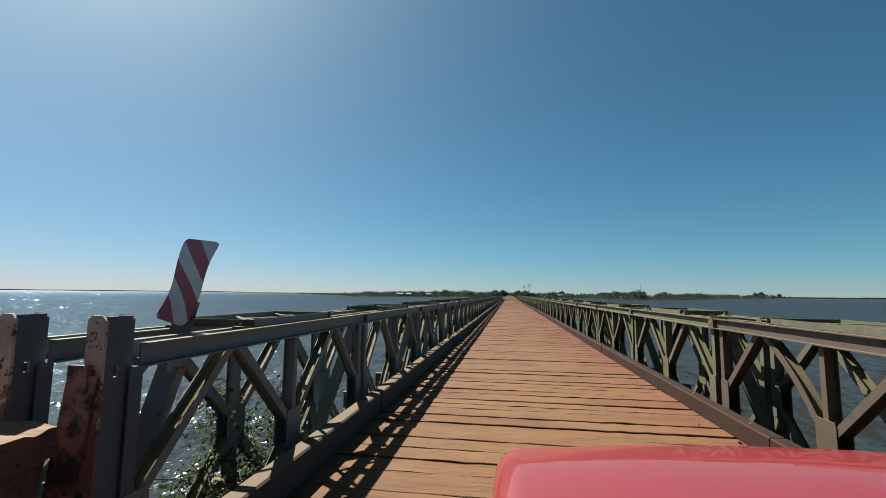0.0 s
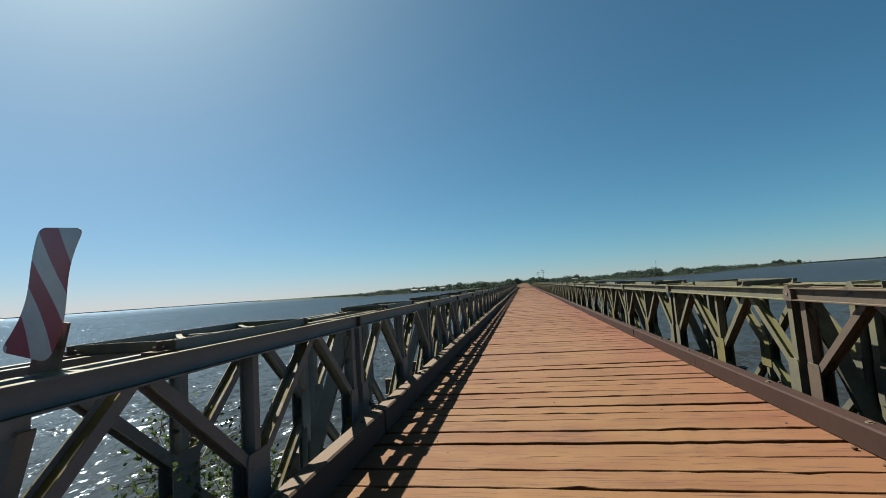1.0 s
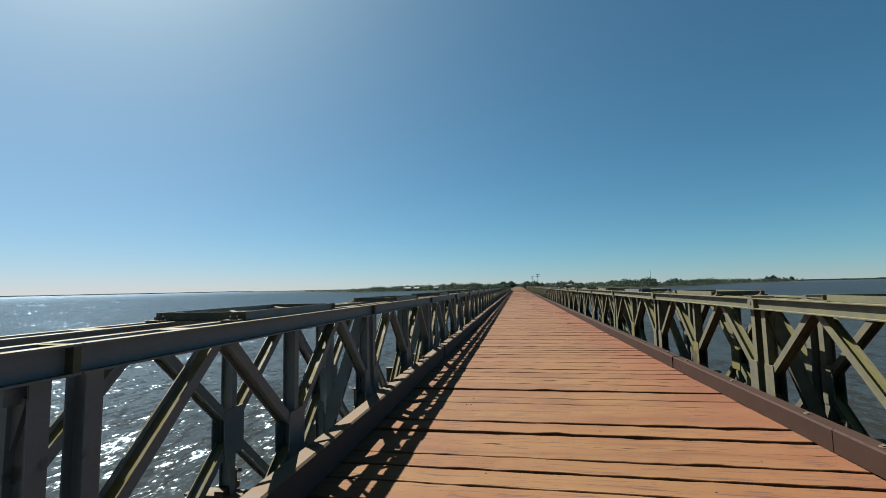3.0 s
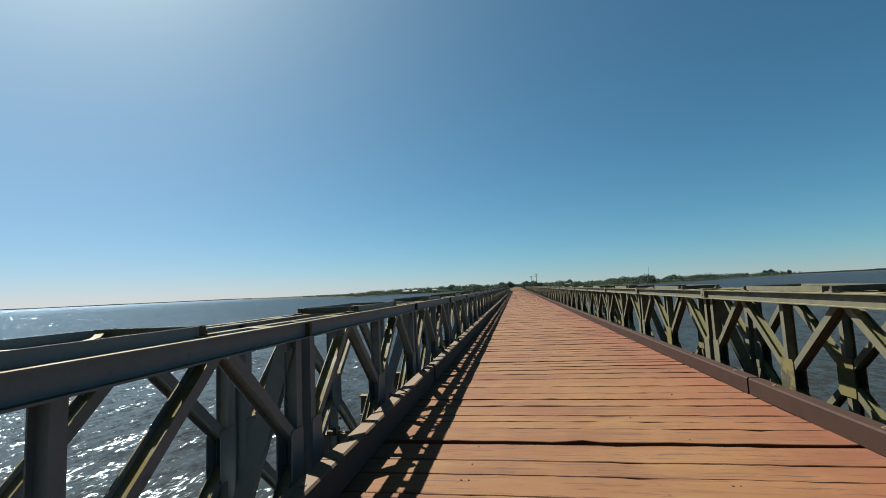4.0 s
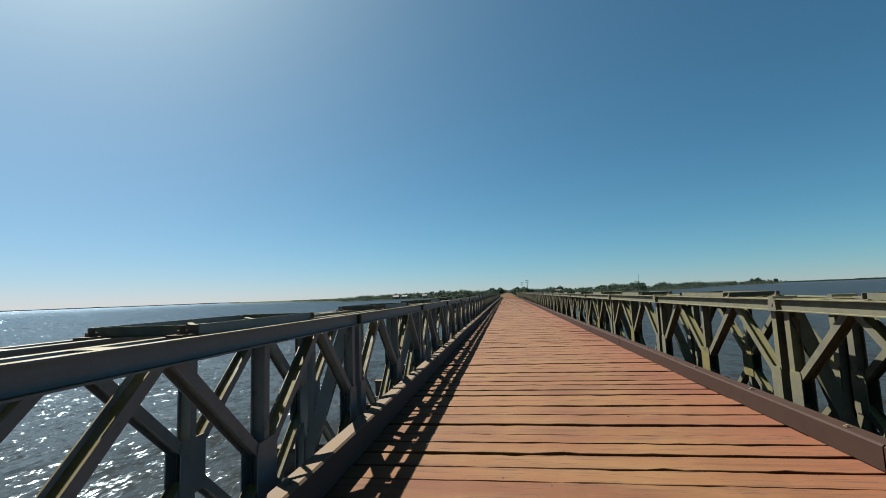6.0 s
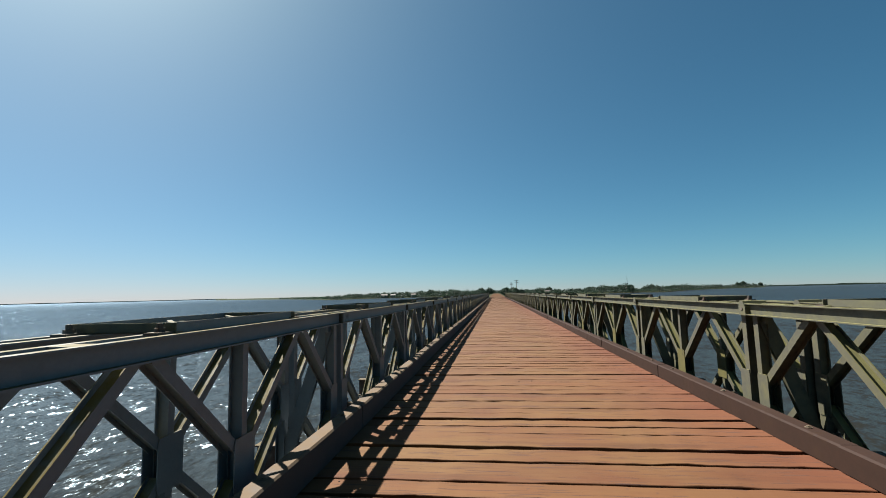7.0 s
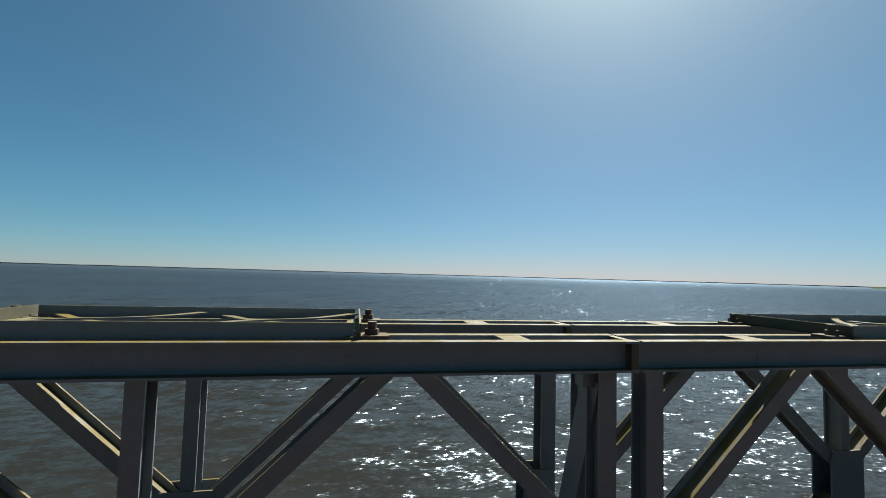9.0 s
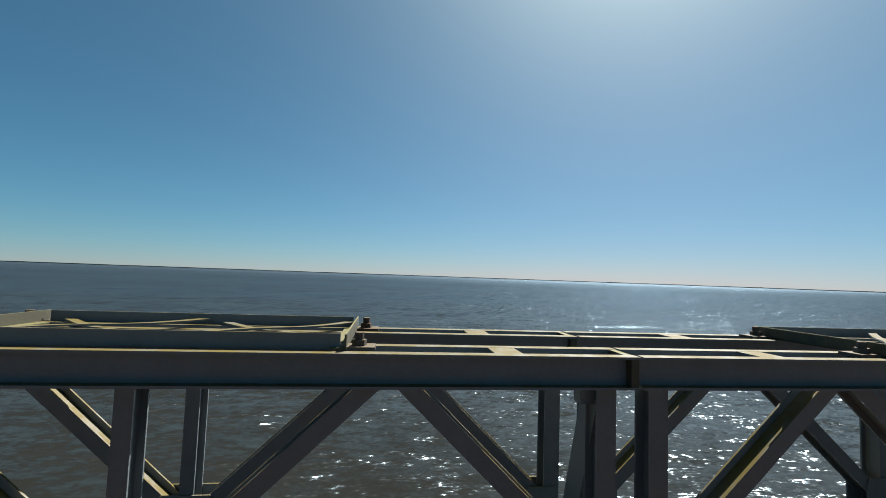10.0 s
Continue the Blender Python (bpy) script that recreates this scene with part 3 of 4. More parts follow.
lay(truss_panel(False, STEEL_SHADE), "steel lattice truss panel in slate shade tone, dusty sunlit tone on top", "panels of the bridge trusses", "truss panel",
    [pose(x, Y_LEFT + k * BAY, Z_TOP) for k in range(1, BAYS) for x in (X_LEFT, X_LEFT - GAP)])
lay(truss_panel(False, STEEL_SHADE, 0.085), "first steel truss panel in slate shade tone, bolted to the end post", "panels of the bridge trusses", "truss panel",
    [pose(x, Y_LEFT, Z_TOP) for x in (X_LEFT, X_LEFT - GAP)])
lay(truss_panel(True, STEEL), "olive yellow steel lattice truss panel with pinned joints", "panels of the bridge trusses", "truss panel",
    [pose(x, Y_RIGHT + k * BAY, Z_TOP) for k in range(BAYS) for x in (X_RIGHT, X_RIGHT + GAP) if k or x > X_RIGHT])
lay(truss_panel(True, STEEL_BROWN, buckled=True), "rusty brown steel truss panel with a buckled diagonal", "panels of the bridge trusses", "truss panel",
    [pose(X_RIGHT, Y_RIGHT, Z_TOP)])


def bracing_frame(steel):
    """Flat frame of angles bolted over the two top chords, with crossing flat bars."""
    root = new("bracing_frame")
    L, h = 1.19, 0.047
    for x, s in ((0, 1), (-GAP, -1)):
        bm = bmesh.new()
        prism(bm, [(0, 0), (0.006 * s, 0), (0.006 * s, h), (0, h)], (x + s * 0.025, 0.02, 0), (x + s * 0.025, L - 0.02, 0), (1, 0, 0), (0, 0, 1))
        prism(bm, [(0, 0), (-0.045 * s, 0), (-0.045 * s, 0.006), (0, 0.006)], (x + s * 0.025, 0.02, 0), (x + s * 0.025, L - 0.02, 0), (1, 0, 0), (0, 0, 1))
        part("side_angle", bm, steel, root)
    for y, s in ((0, 1), (L, -1)):
        bm = bmesh.new()
        prism(bm, [(0, 0), (0.006 * s, 0), (0.006 * s, h), (0, h)], (0.05, y, 0), (-GAP - 0.05, y, 0), (0, 1, 0), (0, 0, 1))
        prism(bm, [(0, 0), (0.05 * s, 0), (0.05 * s, 0.006), (0, 0.006)], (0.05, y, 0), (-GAP - 0.05, y, 0), (0, 1, 0), (0, 0, 1))
        # Olive even on slate frames: the sunlit look of the ends, by colour.
        part("end_angle", bm, STEEL, root)
    for c in (0.35, 0.92):
        for s in (-1, 1):
            bm = bmesh.new()
            n, prev = 8, None
            for i in range(n + 1):
                f = i / n
                p = Vector((-GAP * f, c + s * 0.24 * (2 * f - 1), 0.012 + 0.012 * (s + 1) / 2 + 0.005 * math.sin(f * math.pi * 2)))
                q = [bm.verts.new(p + Vector((0, o, z))) for o, z in ((-0.022, 0), (0.022, 0), (0.022, 0.006), (-0.022, 0.006))]
                if prev:
                    for j in range(4):
                        bm.faces.new((prev[j], prev[(j + 1) % 4], q[(j + 1) % 4], q[j]))
                prev = q
            part("lacing_bar", bm, steel, root)
    for x in (0.0, -GAP):
        for y in (-0.035, L + 0.035):
            bm = bmesh.new()
            box(bm, (x - 0.04, y - 0.05, -0.004), (x + 0.04, y + 0.05, 0.008))
            cyl(bm, (x, y, 0.006), (x, y, 0.026), 0.023, 6)
            cyl(bm, (x, y, 0.026), (x, y, 0.048), 0.014, 8)
            part("bolt", bm, STEEL_DARK, root, "rusty clamp bolt and nut")
    return root


zt = Z_TOP + 0.053
lay(bracing_frame(STEEL_SHADE), "steel bracing frame in slate shade tone, bolted over two top chords", "bracing frames on the trusses", "bracing frame",
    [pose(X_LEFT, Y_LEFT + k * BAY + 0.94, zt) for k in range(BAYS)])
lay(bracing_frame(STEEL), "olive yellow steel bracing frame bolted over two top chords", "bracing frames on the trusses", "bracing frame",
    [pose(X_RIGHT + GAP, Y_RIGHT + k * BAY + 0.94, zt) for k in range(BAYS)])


def raker(steel, open_to):
    """Sloping channel strut, its web turned to the near end of the left truss."""
    root = new("raker")
    bm = bmesh.new()
    a, b = Vector((-0.035, 0, -0.09)), Vector((-0.44, 0, -1.32))
    d = (b - a).normalized()
    k, f, t = 0.056, 0.055, 0.008
    prism(bm, [(-k, 0), (k, 0), (k, f), (k - t, f), (k - t, t), (-k + t, t), (-k + t, f), (-k, f)],
          a, b, d.cross(Vector((0, 1, 0))), (0, open_to, 0))
    part("strut", bm, steel, root)
    bm = bmesh.new()
    box(bm, (-0.05, -0.05, -0.12), (0.0, 0.05, -0.07))
    part("shoe", bm, steel, root)
    return root


lay(raker(STEEL_SHADE, 1), "sloping steel raker strut in slate shade tone between the two trusses", "raker struts", "strut",
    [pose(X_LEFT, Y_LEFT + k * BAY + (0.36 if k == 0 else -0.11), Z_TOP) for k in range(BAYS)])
lay(raker(STEEL, -1), "sloping olive steel raker strut between the two trusses", "raker struts", "strut",
    [pose(X_RIGHT, Y_RIGHT + k * BAY - 0.11, Z_TOP, 0, 0, 180) for k in range(1, BAYS)])


def transom():
    root = new("transom")
    lo, hi = X_LEFT - GAP - 0.28, X_RIGHT + GAP + 0.28
    bm = bmesh.new()
    prism(bm, i_section(0.254, 0.115, 0.012), (lo, 0, -0.32), (hi, 0, -0.32), (0, 0, 1), (0, 1, 0))
    part("beam", bm, STEEL_DARK, root)
    for x in (X_LEFT, X_LEFT - GAP, X_RIGHT, X_RIGHT + GAP):
        bm = bmesh.new()
        box(bm, (x - 0.03, -0.09, -0.19), (x + 0.03, 0.09, -0.15))
        cyl(bm, (x, 0.075, -0.19), (x, 0.075, -0.06), 0.016, 8)
        cyl(bm, (x - 0.05, 0.075, -0.075), (x + 0.05, 0.075, -0.075), 0.012, 6)
        part("clamp", bm, STEEL_DARK, root)
    return root


lay(transom(), "dark rusty steel cross beam under the deck", "cross beams", "cross beam",
    [pose(0, k * BAY / 2 - 0.26, 0) for k in range(2 * BAYS + 1)])

for i in range(11):
    root = new("stringer")
    tagged(root, "dark steel stringer beam under the deck planks", "beam", "stringers")
    bm = bmesh.new()
    x = CURB_L + 0.1 + i * (CURB_R - CURB_L - 0.2) / 10
    prism(bm, i_section(0.10, 0.06, 0.008), (x, -0.3, -0.14), (x, END_Y, -0.14), (0, 0, 1), (1, 0, 0))
    part("beam", bm, STEEL_DARK, root)

# kerbs, in lengths with open joints
rng = random.Random(5)


def kerb_mesh(length, w, h):
    bm = bmesh.new()
    c = 0.012
    prism(bm, [(0, 0), (0, h - c), (c, h), (w - c, h), (w, h - c), (w, 0)], (0, 0, 0.0), (0, length, 0), (1, 0, 0), (0, 0, 1))
    return mesh_of("kerb_beam", bm, CURB if h < 0.17 else CURB_DUST_SHADE)


def bolt_mesh():
    bm = bmesh.new()
    cyl(bm, (0, 0, 0), (0, 0, 0.004), 0.024, 10)
    cyl(bm, (0, 0, 0.004), (0, 0, 0.012), 0.014, 6)
    return mesh_of("bolt", bm, STEEL_DARK)


bolt_me = bolt_mesh()
for x0, first, h, tag in ((CURB_L - 0.12, -0.4, 0.195, "in the shade of the truss"), (CURB_R, 1.90, 0.155, "along the deck planks")):
    kerb_me = kerb_mesh(BAY - 0.012, 0.12 if h > 0.16 else 0.125, h)
    for k in range(-1 if first > 0 else 0, BAYS):
        y = first + k * BAY
        if y > END_Y - 1:
            continue
        root = new("kerb")
        root.matrix_basis = pose(x0 + rng.uniform(-0.006, 0.006), y, rng.uniform(0, 0.004), 0, 0, rng.uniform(-0.12, 0.12))
        tagged(root, "dark brown steel kerb beam " + tag, "kerb", "kerb beams")
        share("kerb_beam", kerb_me, root)
        for yy in (0.35, 1.5, 2.7):
            share("bolt", bolt_me, root, pose(0.06, yy, h))


# ---------------------------------------------------------------- the bridge's near end
def end_post(x, y):
    root = new("end_post")
    tagged(root, "rusty end post with flaking salmon paint and black discs for bolt holes", "post", "end posts")
    w, l, top = 0.085, 0.14, 1.115
    bm = bmesh.new()
    c = 0.02
    # web plate and two flanges, open to the river side, with a slotted hole
    x0, y0, y1, h0, h1 = w / 2 - 0.012, -l / 2 + 0.012, l / 2 - 0.012, 0.864, 0.908
    box(bm, (x0, y0, -0.62), (w / 2, y1, h0))
    box(bm, (x0, y0, h1), (w / 2, y1, top - 0.004))
    box(bm, (x0, y0, h0), (w / 2, -0.016, h1))
    box(bm, (x0, 0.006, h0), (w / 2, y1, h1))
    part("web", bm, POST_SHADE, root, "web plate in dark slate shade tone with a slotted hole")
    for y0, m in ((-l / 2, PEELING), (l / 2 - 0.012, POST_SHADE)):
        bm = bmesh.new()
        prism(bm, [(-w / 2, -0.62), (w / 2, -0.62), (w / 2, top - c), (w / 2 - c, top), (-w / 2 + c, top), (-w / 2, top - c)],
              (0, y0, 0), (0, y0 + 0.012, 0), (1, 0, 0), (0, 0, 1))
        part("flange", bm, m, root)
    bm = bmesh.new()
    box(bm, (-w / 2 + 0.004, -l / 2 + 0.01, top - 0.03), (w / 2 - 0.004, l / 2 - 0.01, top - 0.012))
    part("cap", bm, STEEL_DARK, root)
    # Black discs on the flange stand in for the dark inside bolt holes.
    for z, r in ((0.42, 0.016), (0.895, 0.013)):
        bm = bmesh.new()
        cyl(bm, (-0.01, -l / 2 - 0.003, z), (-0.01, -l / 2 + 0.001, z), r, 12)
        part("hole_disc", bm, RUBBER, root, "black disc standing in for a bolt hole's dark")
    root.matrix_basis = pose(x, y, 0)


end_post(-1.64, -0.255)
end_post(-2.10, -0.235)
end_post(X_RIGHT + 0.05, -0.12)
end_post(X_RIGHT + GAP + 0.05, -0.12)

root = tagged(new("end_brace"), "rusty salmon painted brace leaning on the end post", "brace")
bm = bmesh.new()
prism(bm, [(-0.07, -0.006), (0.07, -0.006), (0.07, 0.006), (-0.058, 0.006), (-0.058, 0.075), (-0.07, 0.075)], (-1.672, -0.335, 0.875), (-1.80, -0.335, -0.1), (0.95, 0, 0.12), (0, 1, 0))
part("plate", bm, RUST_RED, root)
bm = bmesh.new()
box(bm, (-1.73, -0.348, 0.82), (-1.64, -0.3255, 0.92))
part("lug", bm, RUST_RED, root)

root = tagged(new("timber_block"), "rough weathered timber block beside the end posts", "timber block")
for lo, hi, rough in (((-2.75, -0.70, 0.575), (-1.71, -0.37, 0.70), 0.020), ((-2.75, -0.675, 0.30), (-1.745, -0.39, 0.57), 0.045), ((-2.75, -0.69, -0.22), (-1.715, -0.38, 0.29), 0.040)):
    bm = bmesh.new()
    box(bm, lo, hi)
    bmesh.ops.subdivide_edges(bm, edges=bm.edges[:], cuts=13, use_grid_fill=True)
    for v in bm.verts:
        v.co += rough * noise.noise_vector(v.co * 4.5) + 0.012 * noise.noise_vector(v.co * 19)
    part("baulk", bm, BLOCK, root)


# hazard board, bent and leaning over the top chord
def hazard_board():
    root = tagged(new("hazard_board"), "bent red and white striped hazard board leaning over the truss", "traffic sign")
    bm = bmesh.new()
    uv = bm.loops.layers.uv.new("uv")
    W, H, R = 0.225, 0.49, 0.032
    nx, ny = 21, 46
    tl, tr = Vector((-1.745, 0.27, 1.505)), Vector((-1.497, 0.225, 1.475))
    bl, br = Vector((-1.885, 0.235, 1.075)), Vector((-1.745, 0.265, 1.025))
    flat, front, back = {}, [], []
    for j in range(ny + 1):
        a, b = [], []
        for i in range(nx + 1):
            u, v = i / nx, j / ny
            du, dv = min(u, 1 - u) * W, min(v, 1 - v) * H
            uu, vv = u, v
            if du < R and dv < R:
                a_, b_ = R - du, R - dv
                k = max(a_, b_) / max(1e-6, math.hypot(a_, b_))
                uu = u + (a_ - a_ * k) / W * (1 if u < 0.5 else -1)
                vv = v + (b_ - b_ * k) / H * (1 if v < 0.5 else -1)
            p = (bl * (1 - uu) + br * uu) * (1 - vv) + (tl * (1 - uu) + tr * uu) * vv
            p = p + Vector((0.010 * math.sin(vv * 6.28), 0.02 * math.sin(vv * 4 + uu), 0))
            va = bm.verts.new(p)
            vb = bm.verts.new(p + Vector((0, 0.003, 0)))
            flat[va] = flat[vb] = (u * W / H, v)
            a.append(va)
            b.append(vb)
        front.append(a)
        back.append(b)
    for j in range(ny):
        for i in range(nx):
            bm.faces.new((front[j][i], front[j][i + 1], front[j + 1][i + 1], front[j + 1][i]))
            bm.faces.new((back[j][i], back[j + 1][i], back[j + 1][i + 1], back[j][i + 1]))
    for j in range(ny):
        bm.faces.new((front[j][0], front[j + 1][0], back[j + 1][0], back[j][0]))
        bm.faces.new((front[j][nx], back[j][nx], back[j + 1][nx], front[j + 1][nx]))
    for i in range(nx):
        bm.faces.new((front[0][i], back[0][i], back[0][i + 1], front[0][i + 1]))
        bm.faces.new((front[ny][i], front[ny][i + 1], back[ny][i + 1], back[ny][i]))
    for f in bm.faces:
        for l in f.loops:
            l[uv].uv = flat[l.vert]
    part("board", bm, STRIPES, root)
    bm = bmesh.new()
    prism(bm, [(-0.06, -0.005), (0.06, -0.005), (0.06, 0.005), (-0.06, 0.005)], (-1.80, 0.305, 0.93), (-1.735, 0.305, 1.17), (1, 0, -0.2), (0, 1, 0))
    part("bracket", bm, STEEL_DARK, root, "dark rusty bracket strap")
    return root


hazard_board()


# ---------------------------------------------------------------- red car
def red_car(ox, oy):
    """A small old hatchback facing along the bridge; its near edge is at ox, its bonnet's front edge at oy."""
    root = tagged(new("car"), "faded red hatchback car with a dusty bonnet", "car")
    W = 1.58

    def loft(name, stations, material, label="", smooth=True):
        bm = bmesh.new()
        prev = None
        first = None
        for y, prof in stations:
            ring = [bm.verts.new((x, y, z)) for x, z in prof]
            if prev:
                n = len(ring)
                for i in range(n):
                    bm.faces.new((prev[i], prev[(i + 1) % n], ring[(i + 1) % n], ring[i]))
            else:
                first = ring
            prev = ring
        bm.faces.new(list(reversed(first)))
        bm.faces.new(prev)
        return part(name, bm, material, root, label, smooth)

    def section(w, z0, z1, r, n=5, crown=0.0):
        """Rounded box outline centred on x = 0."""
        pts = [(-w / 2, z0), (w / 2, z0)]
        for i in range(n + 1):
            a = math.pi / 2 * i / n
            pts.append((w / 2 - r + r * math.cos(a), z1 - r + r * math.sin(a)))
        for i in range(1, 6):
            t = i / 6
            pts.append(((w / 2 - r) * (1 - 2 * t), z1 + crown * math.sin(math.pi * t) ** 0.8))
        for i in range(n + 1):
            a = math.pi / 2 + math.pi / 2 * i / n
            pts.append((-w / 2 + r + r * math.cos(a), z1 - r + r * math.sin(a)))
        return pts

    # lower body behind the bonnet, the flanks below it and the tail
    loft("body", [(-3.62, section(W * 0.9, 0.35, 0.80, 0.1)), (-3.55, section(W, 0.24, 0.92, 0.09)), (-2.5, section(W + 0.02, 0.22, 0.93, 0.07)),
                  (-1.0, section(W + 0.02, 0.22, 0.90, 0.07)), (-0.93, section(W + 0.02, 0.22, 0.90, 0.07))], RED)
    loft("front_body", [(-0.93, section(W, 0.22, 0.80, 0.06)), (-0.3, section(W, 0.22, 0.775, 0.06)), (-0.04, section(W * 0.99, 0.24, 0.745, 0.06)),
                        (0.03, section(W * 0.96, 0.3, 0.66, 0.05))], RED)
    bon = [(-0.95, 0.975), (-0.7, 0.960), (-0.5, 0.938), (-0.35, 0.916), (-0.22, 0.891), (-0.12, 0.868), (-0.05, 0.844), (-0.015, 0.813), (0.008, 0.76)]
    loft("bonnet", [(y, section(W * (0.995 if y < -0.1 else 0.985 if y < -0.04 else 0.965), 0.72, z, min(0.055, (z - 0.72) * 0.6), 6, 0.022)) for y, z in bon], RED,
         "dusty faded red bonnet")
    for o in root.children:
        if o.name.split(".")[0] in ("bonnet", "front_body"):
            for q in o.data.vertices:
                f = max(0.0, 1 + q.co.y / 0.95)
                q.co.y += 0.07 * f * (1 - (2 * q.co.x / W) ** 2)
    loft("cabin", [(-3.45, section(W * 0.86, 0.88, 0.94, 0.03)), (-3.05, section(W * 0.80, 0.88, 1.36, 0.1)), (-2.8, section(W * 0.78, 0.88, 1.41, 0.1)),
                   (-1.75, section(W * 0.76, 0.88, 1.40, 0.1)), (-1.6, section(W * 0.78, 0.88, 1.33, 0.1)), (-1.02, section(W * 0.82, 0.86, 0.93, 0.03))], RED)
    bm = bmesh.new()
    v = [bm.verts.new(p) for p in ((-0.50, -1.56, 1.315), (0.50, -1.56, 1.315), (0.58, -1.06, 0.965), (-0.58, -1.06, 0.965))]
    v2 = [bm.verts.new(x.co + Vector((0, 0.02, 0.02))) for x in v]
    for i in range(4):
        bm.faces.new((v[i], v[(i + 1) % 4], v2[(i + 1) % 4], v2[i]))
    bm.faces.new(v2)
    bm.faces.new(v)
    part("windscreen", bm, GLASS, root)
    for s in (-1, 1):
        for y0, y1 in ((-2.25, -1.72), (-2.95, -2.33)):
            bm = bmesh.new()
            x0, x1 = s * W * 0.408, s * W * 0.383
            v = [bm.verts.new((x0 + s * 0.012, y0, 0.96)), bm.verts.new((x0 + s * 0.012, y1 + (0.25 if y1 > -2 else 0), 0.96)),
                 bm.verts.new((x1 + s * 0.012, y1, 1.30)), bm.verts.new((x1 + s * 0.012, y0, 1.30))]
            v2 = [bm.verts.new(q.co + Vector((-s * 0.02, 0, 0))) for q in v]
            for i in range(4):
                bm.faces.new((v[i], v[(i + 1) % 4], v2[(i + 1) % 4], v2[i]))
            bm.faces.new(v)
            bm.faces.new(v2)
            part("side_window", bm, GLASS, root)
        for y in (-0.55, -2.95):
            bm = bmesh.new()
            cyl(bm, (s * (W / 2 - 0.17), y, 0.28), (s * (W / 2 + 0.015), y, 0.28), 0.28, 28)
            wheel = part("wheel", bm, RUBBER, root, "black rubber tyre")
            bm = bmesh.new()
            cyl(bm, (s * (W / 2 + 0.0155), y, 0.28), (s * (W / 2 + 0.024), y, 0.28), 0.18, 24)
            part("rim", bm, CHROME, wheel)
        bm = bmesh.new()
        box(bm, (s * 0.62 - 0.13, 0.03, 0.53), (s * 0.62 + 0.13, 0.10, 0.65))
        part("headlight", bm, LENS, root)
    bm = bmesh.new()
    box(bm, (-0.44, 0.12, 0.55), (0.44, 0.2, 0.64))
    part("grille", bm, PLASTIC, root)
    loft("front_bumper", [(-0.05, section(W * 1.0, 0.3, 0.5, 0.05)), (0.10, section(W * 0.98, 0.32, 0.5, 0.05)), (0.24, section(W * 0.8, 0.34, 0.48, 0.05))], PLASTIC)
    bm = bmesh.new()
    box(bm, (-0.6, -1.0, 0.905), (0.6, -0.955, 0.915))
    part("cowl_strip", bm, RUBBER, root)
    root.matrix_basis = pose(ox + W / 2, oy, 0.0)
    return root


red_car(-0.035, -0.71)


# ---------------------------------------------------------------- plants
def leaves(bm, points, size, rng, broad=0.42):
    for p in points:
        s = size * rng.uniform(0.6, 1.3)
        u = Vector((rng.gauss(0, 1), rng.gauss(0, 1), rng.gauss(0, 1))).normalized()
        w = u.orthogonal().normalized()
        w.rotate(Matrix.Rotation(rng.uniform(0, 6.28), 3, u))
        c = u.cross(w)
        a, b, d, e = p - u * s, p + w * s * broad + c * s * 0.1, p + u * s, p - w * s * broad + c * s * 0.1
        bm.faces.new([bm.verts.new(q) for q in (a, b, d, e)])


def bush(x, y, top, spread, seed):
    rng = random.Random(seed)
    root = tagged(new("bush"), "small leafy bush growing beside the truss", "bush", "bushes on the bank")
    bs, bl = bmesh.new(), bmesh.new()
    tips = []
    z = bank_height(x, y) - 0.04
    height = top - z
    for i in range(11):
        a = rng.uniform(0, 6.28)
        p = Vector((rng.uniform(-0.05, 0.05), rng.uniform(-0.05, 0.05), 0))
        d = Vector((math.cos(a) * spread, math.sin(a) * spread, height * rng.uniform(0.6, 1.0)))
        r = 0.014
        for k in range(8):
            q = Vector((0, 0, 0)) + d * ((k + 1) / 8) + Vector([rng.uniform(-0.05, 0.05) for _ in range(3)])
            cyl(bs, p, q, r, 5, r * 0.75)
            r *= 0.75
            if k > 1:
                for _ in range(4):
                    t = q + Vector([rng.gauss(0, 0.10), rng.gauss(0, 0.10), rng.gauss(0.02, 0.08)])
                    cyl(bs, q, t, 0.003, 3)
                    tips += [t + Vector([rng.gauss(0, 0.045) for _ in range(3)]) for _ in range(12)]
            p = q
    leaves(bl, tips, 0.021, rng, 0.6)
    part("woody_stem", bs, BARK, root)
    part("foliage", bl, LEAF, root)
    root.matrix_basis = pose(x, y, z)


for x, y, top, spread, seed in ((-2.0, 1.40, 0.52, 0.24, 3), (-2.22, 1.85, 0.22, 0.30, 4), (-2.32, 0.30, 0.20, 0.16, 6), (-2.0, 1.02, -0.04, 0.14, 9)):
    bush(x, y, top, spread, seed)

rng = random.Random(8)
bm = bmesh.new()
for i in range(2600):
    x, y = rng.uniform(-6, -1.6), rng.uniform(-1.2, 2.6)
    z = bank_height(x, y)
    if z < WATER_Z:
        continue
    h, a = rng.uniform(0.12, 0.42), rng.uniform(0, 6.28)
    d = Vector((math.cos(a), math.sin(a), 0))
    b0 = Vector((x, y, z - 0.02))
    lean = Vector((rng.gauss(0, 0.3), rng.gauss(0, 0.3), 1)) * h
    q = [bm.verts.new(b0 - d * 0.006), bm.verts.new(b0 + d * 0.006), bm.verts.new(b0 + lean * 0.6 + d * 0.004), bm.verts.new(b0 + lean)]
    bm.faces.new(q)
tagged(part("grass", bm, LEAF, None), "long grass on the bank under the bridge", "grass", kind="stuff")


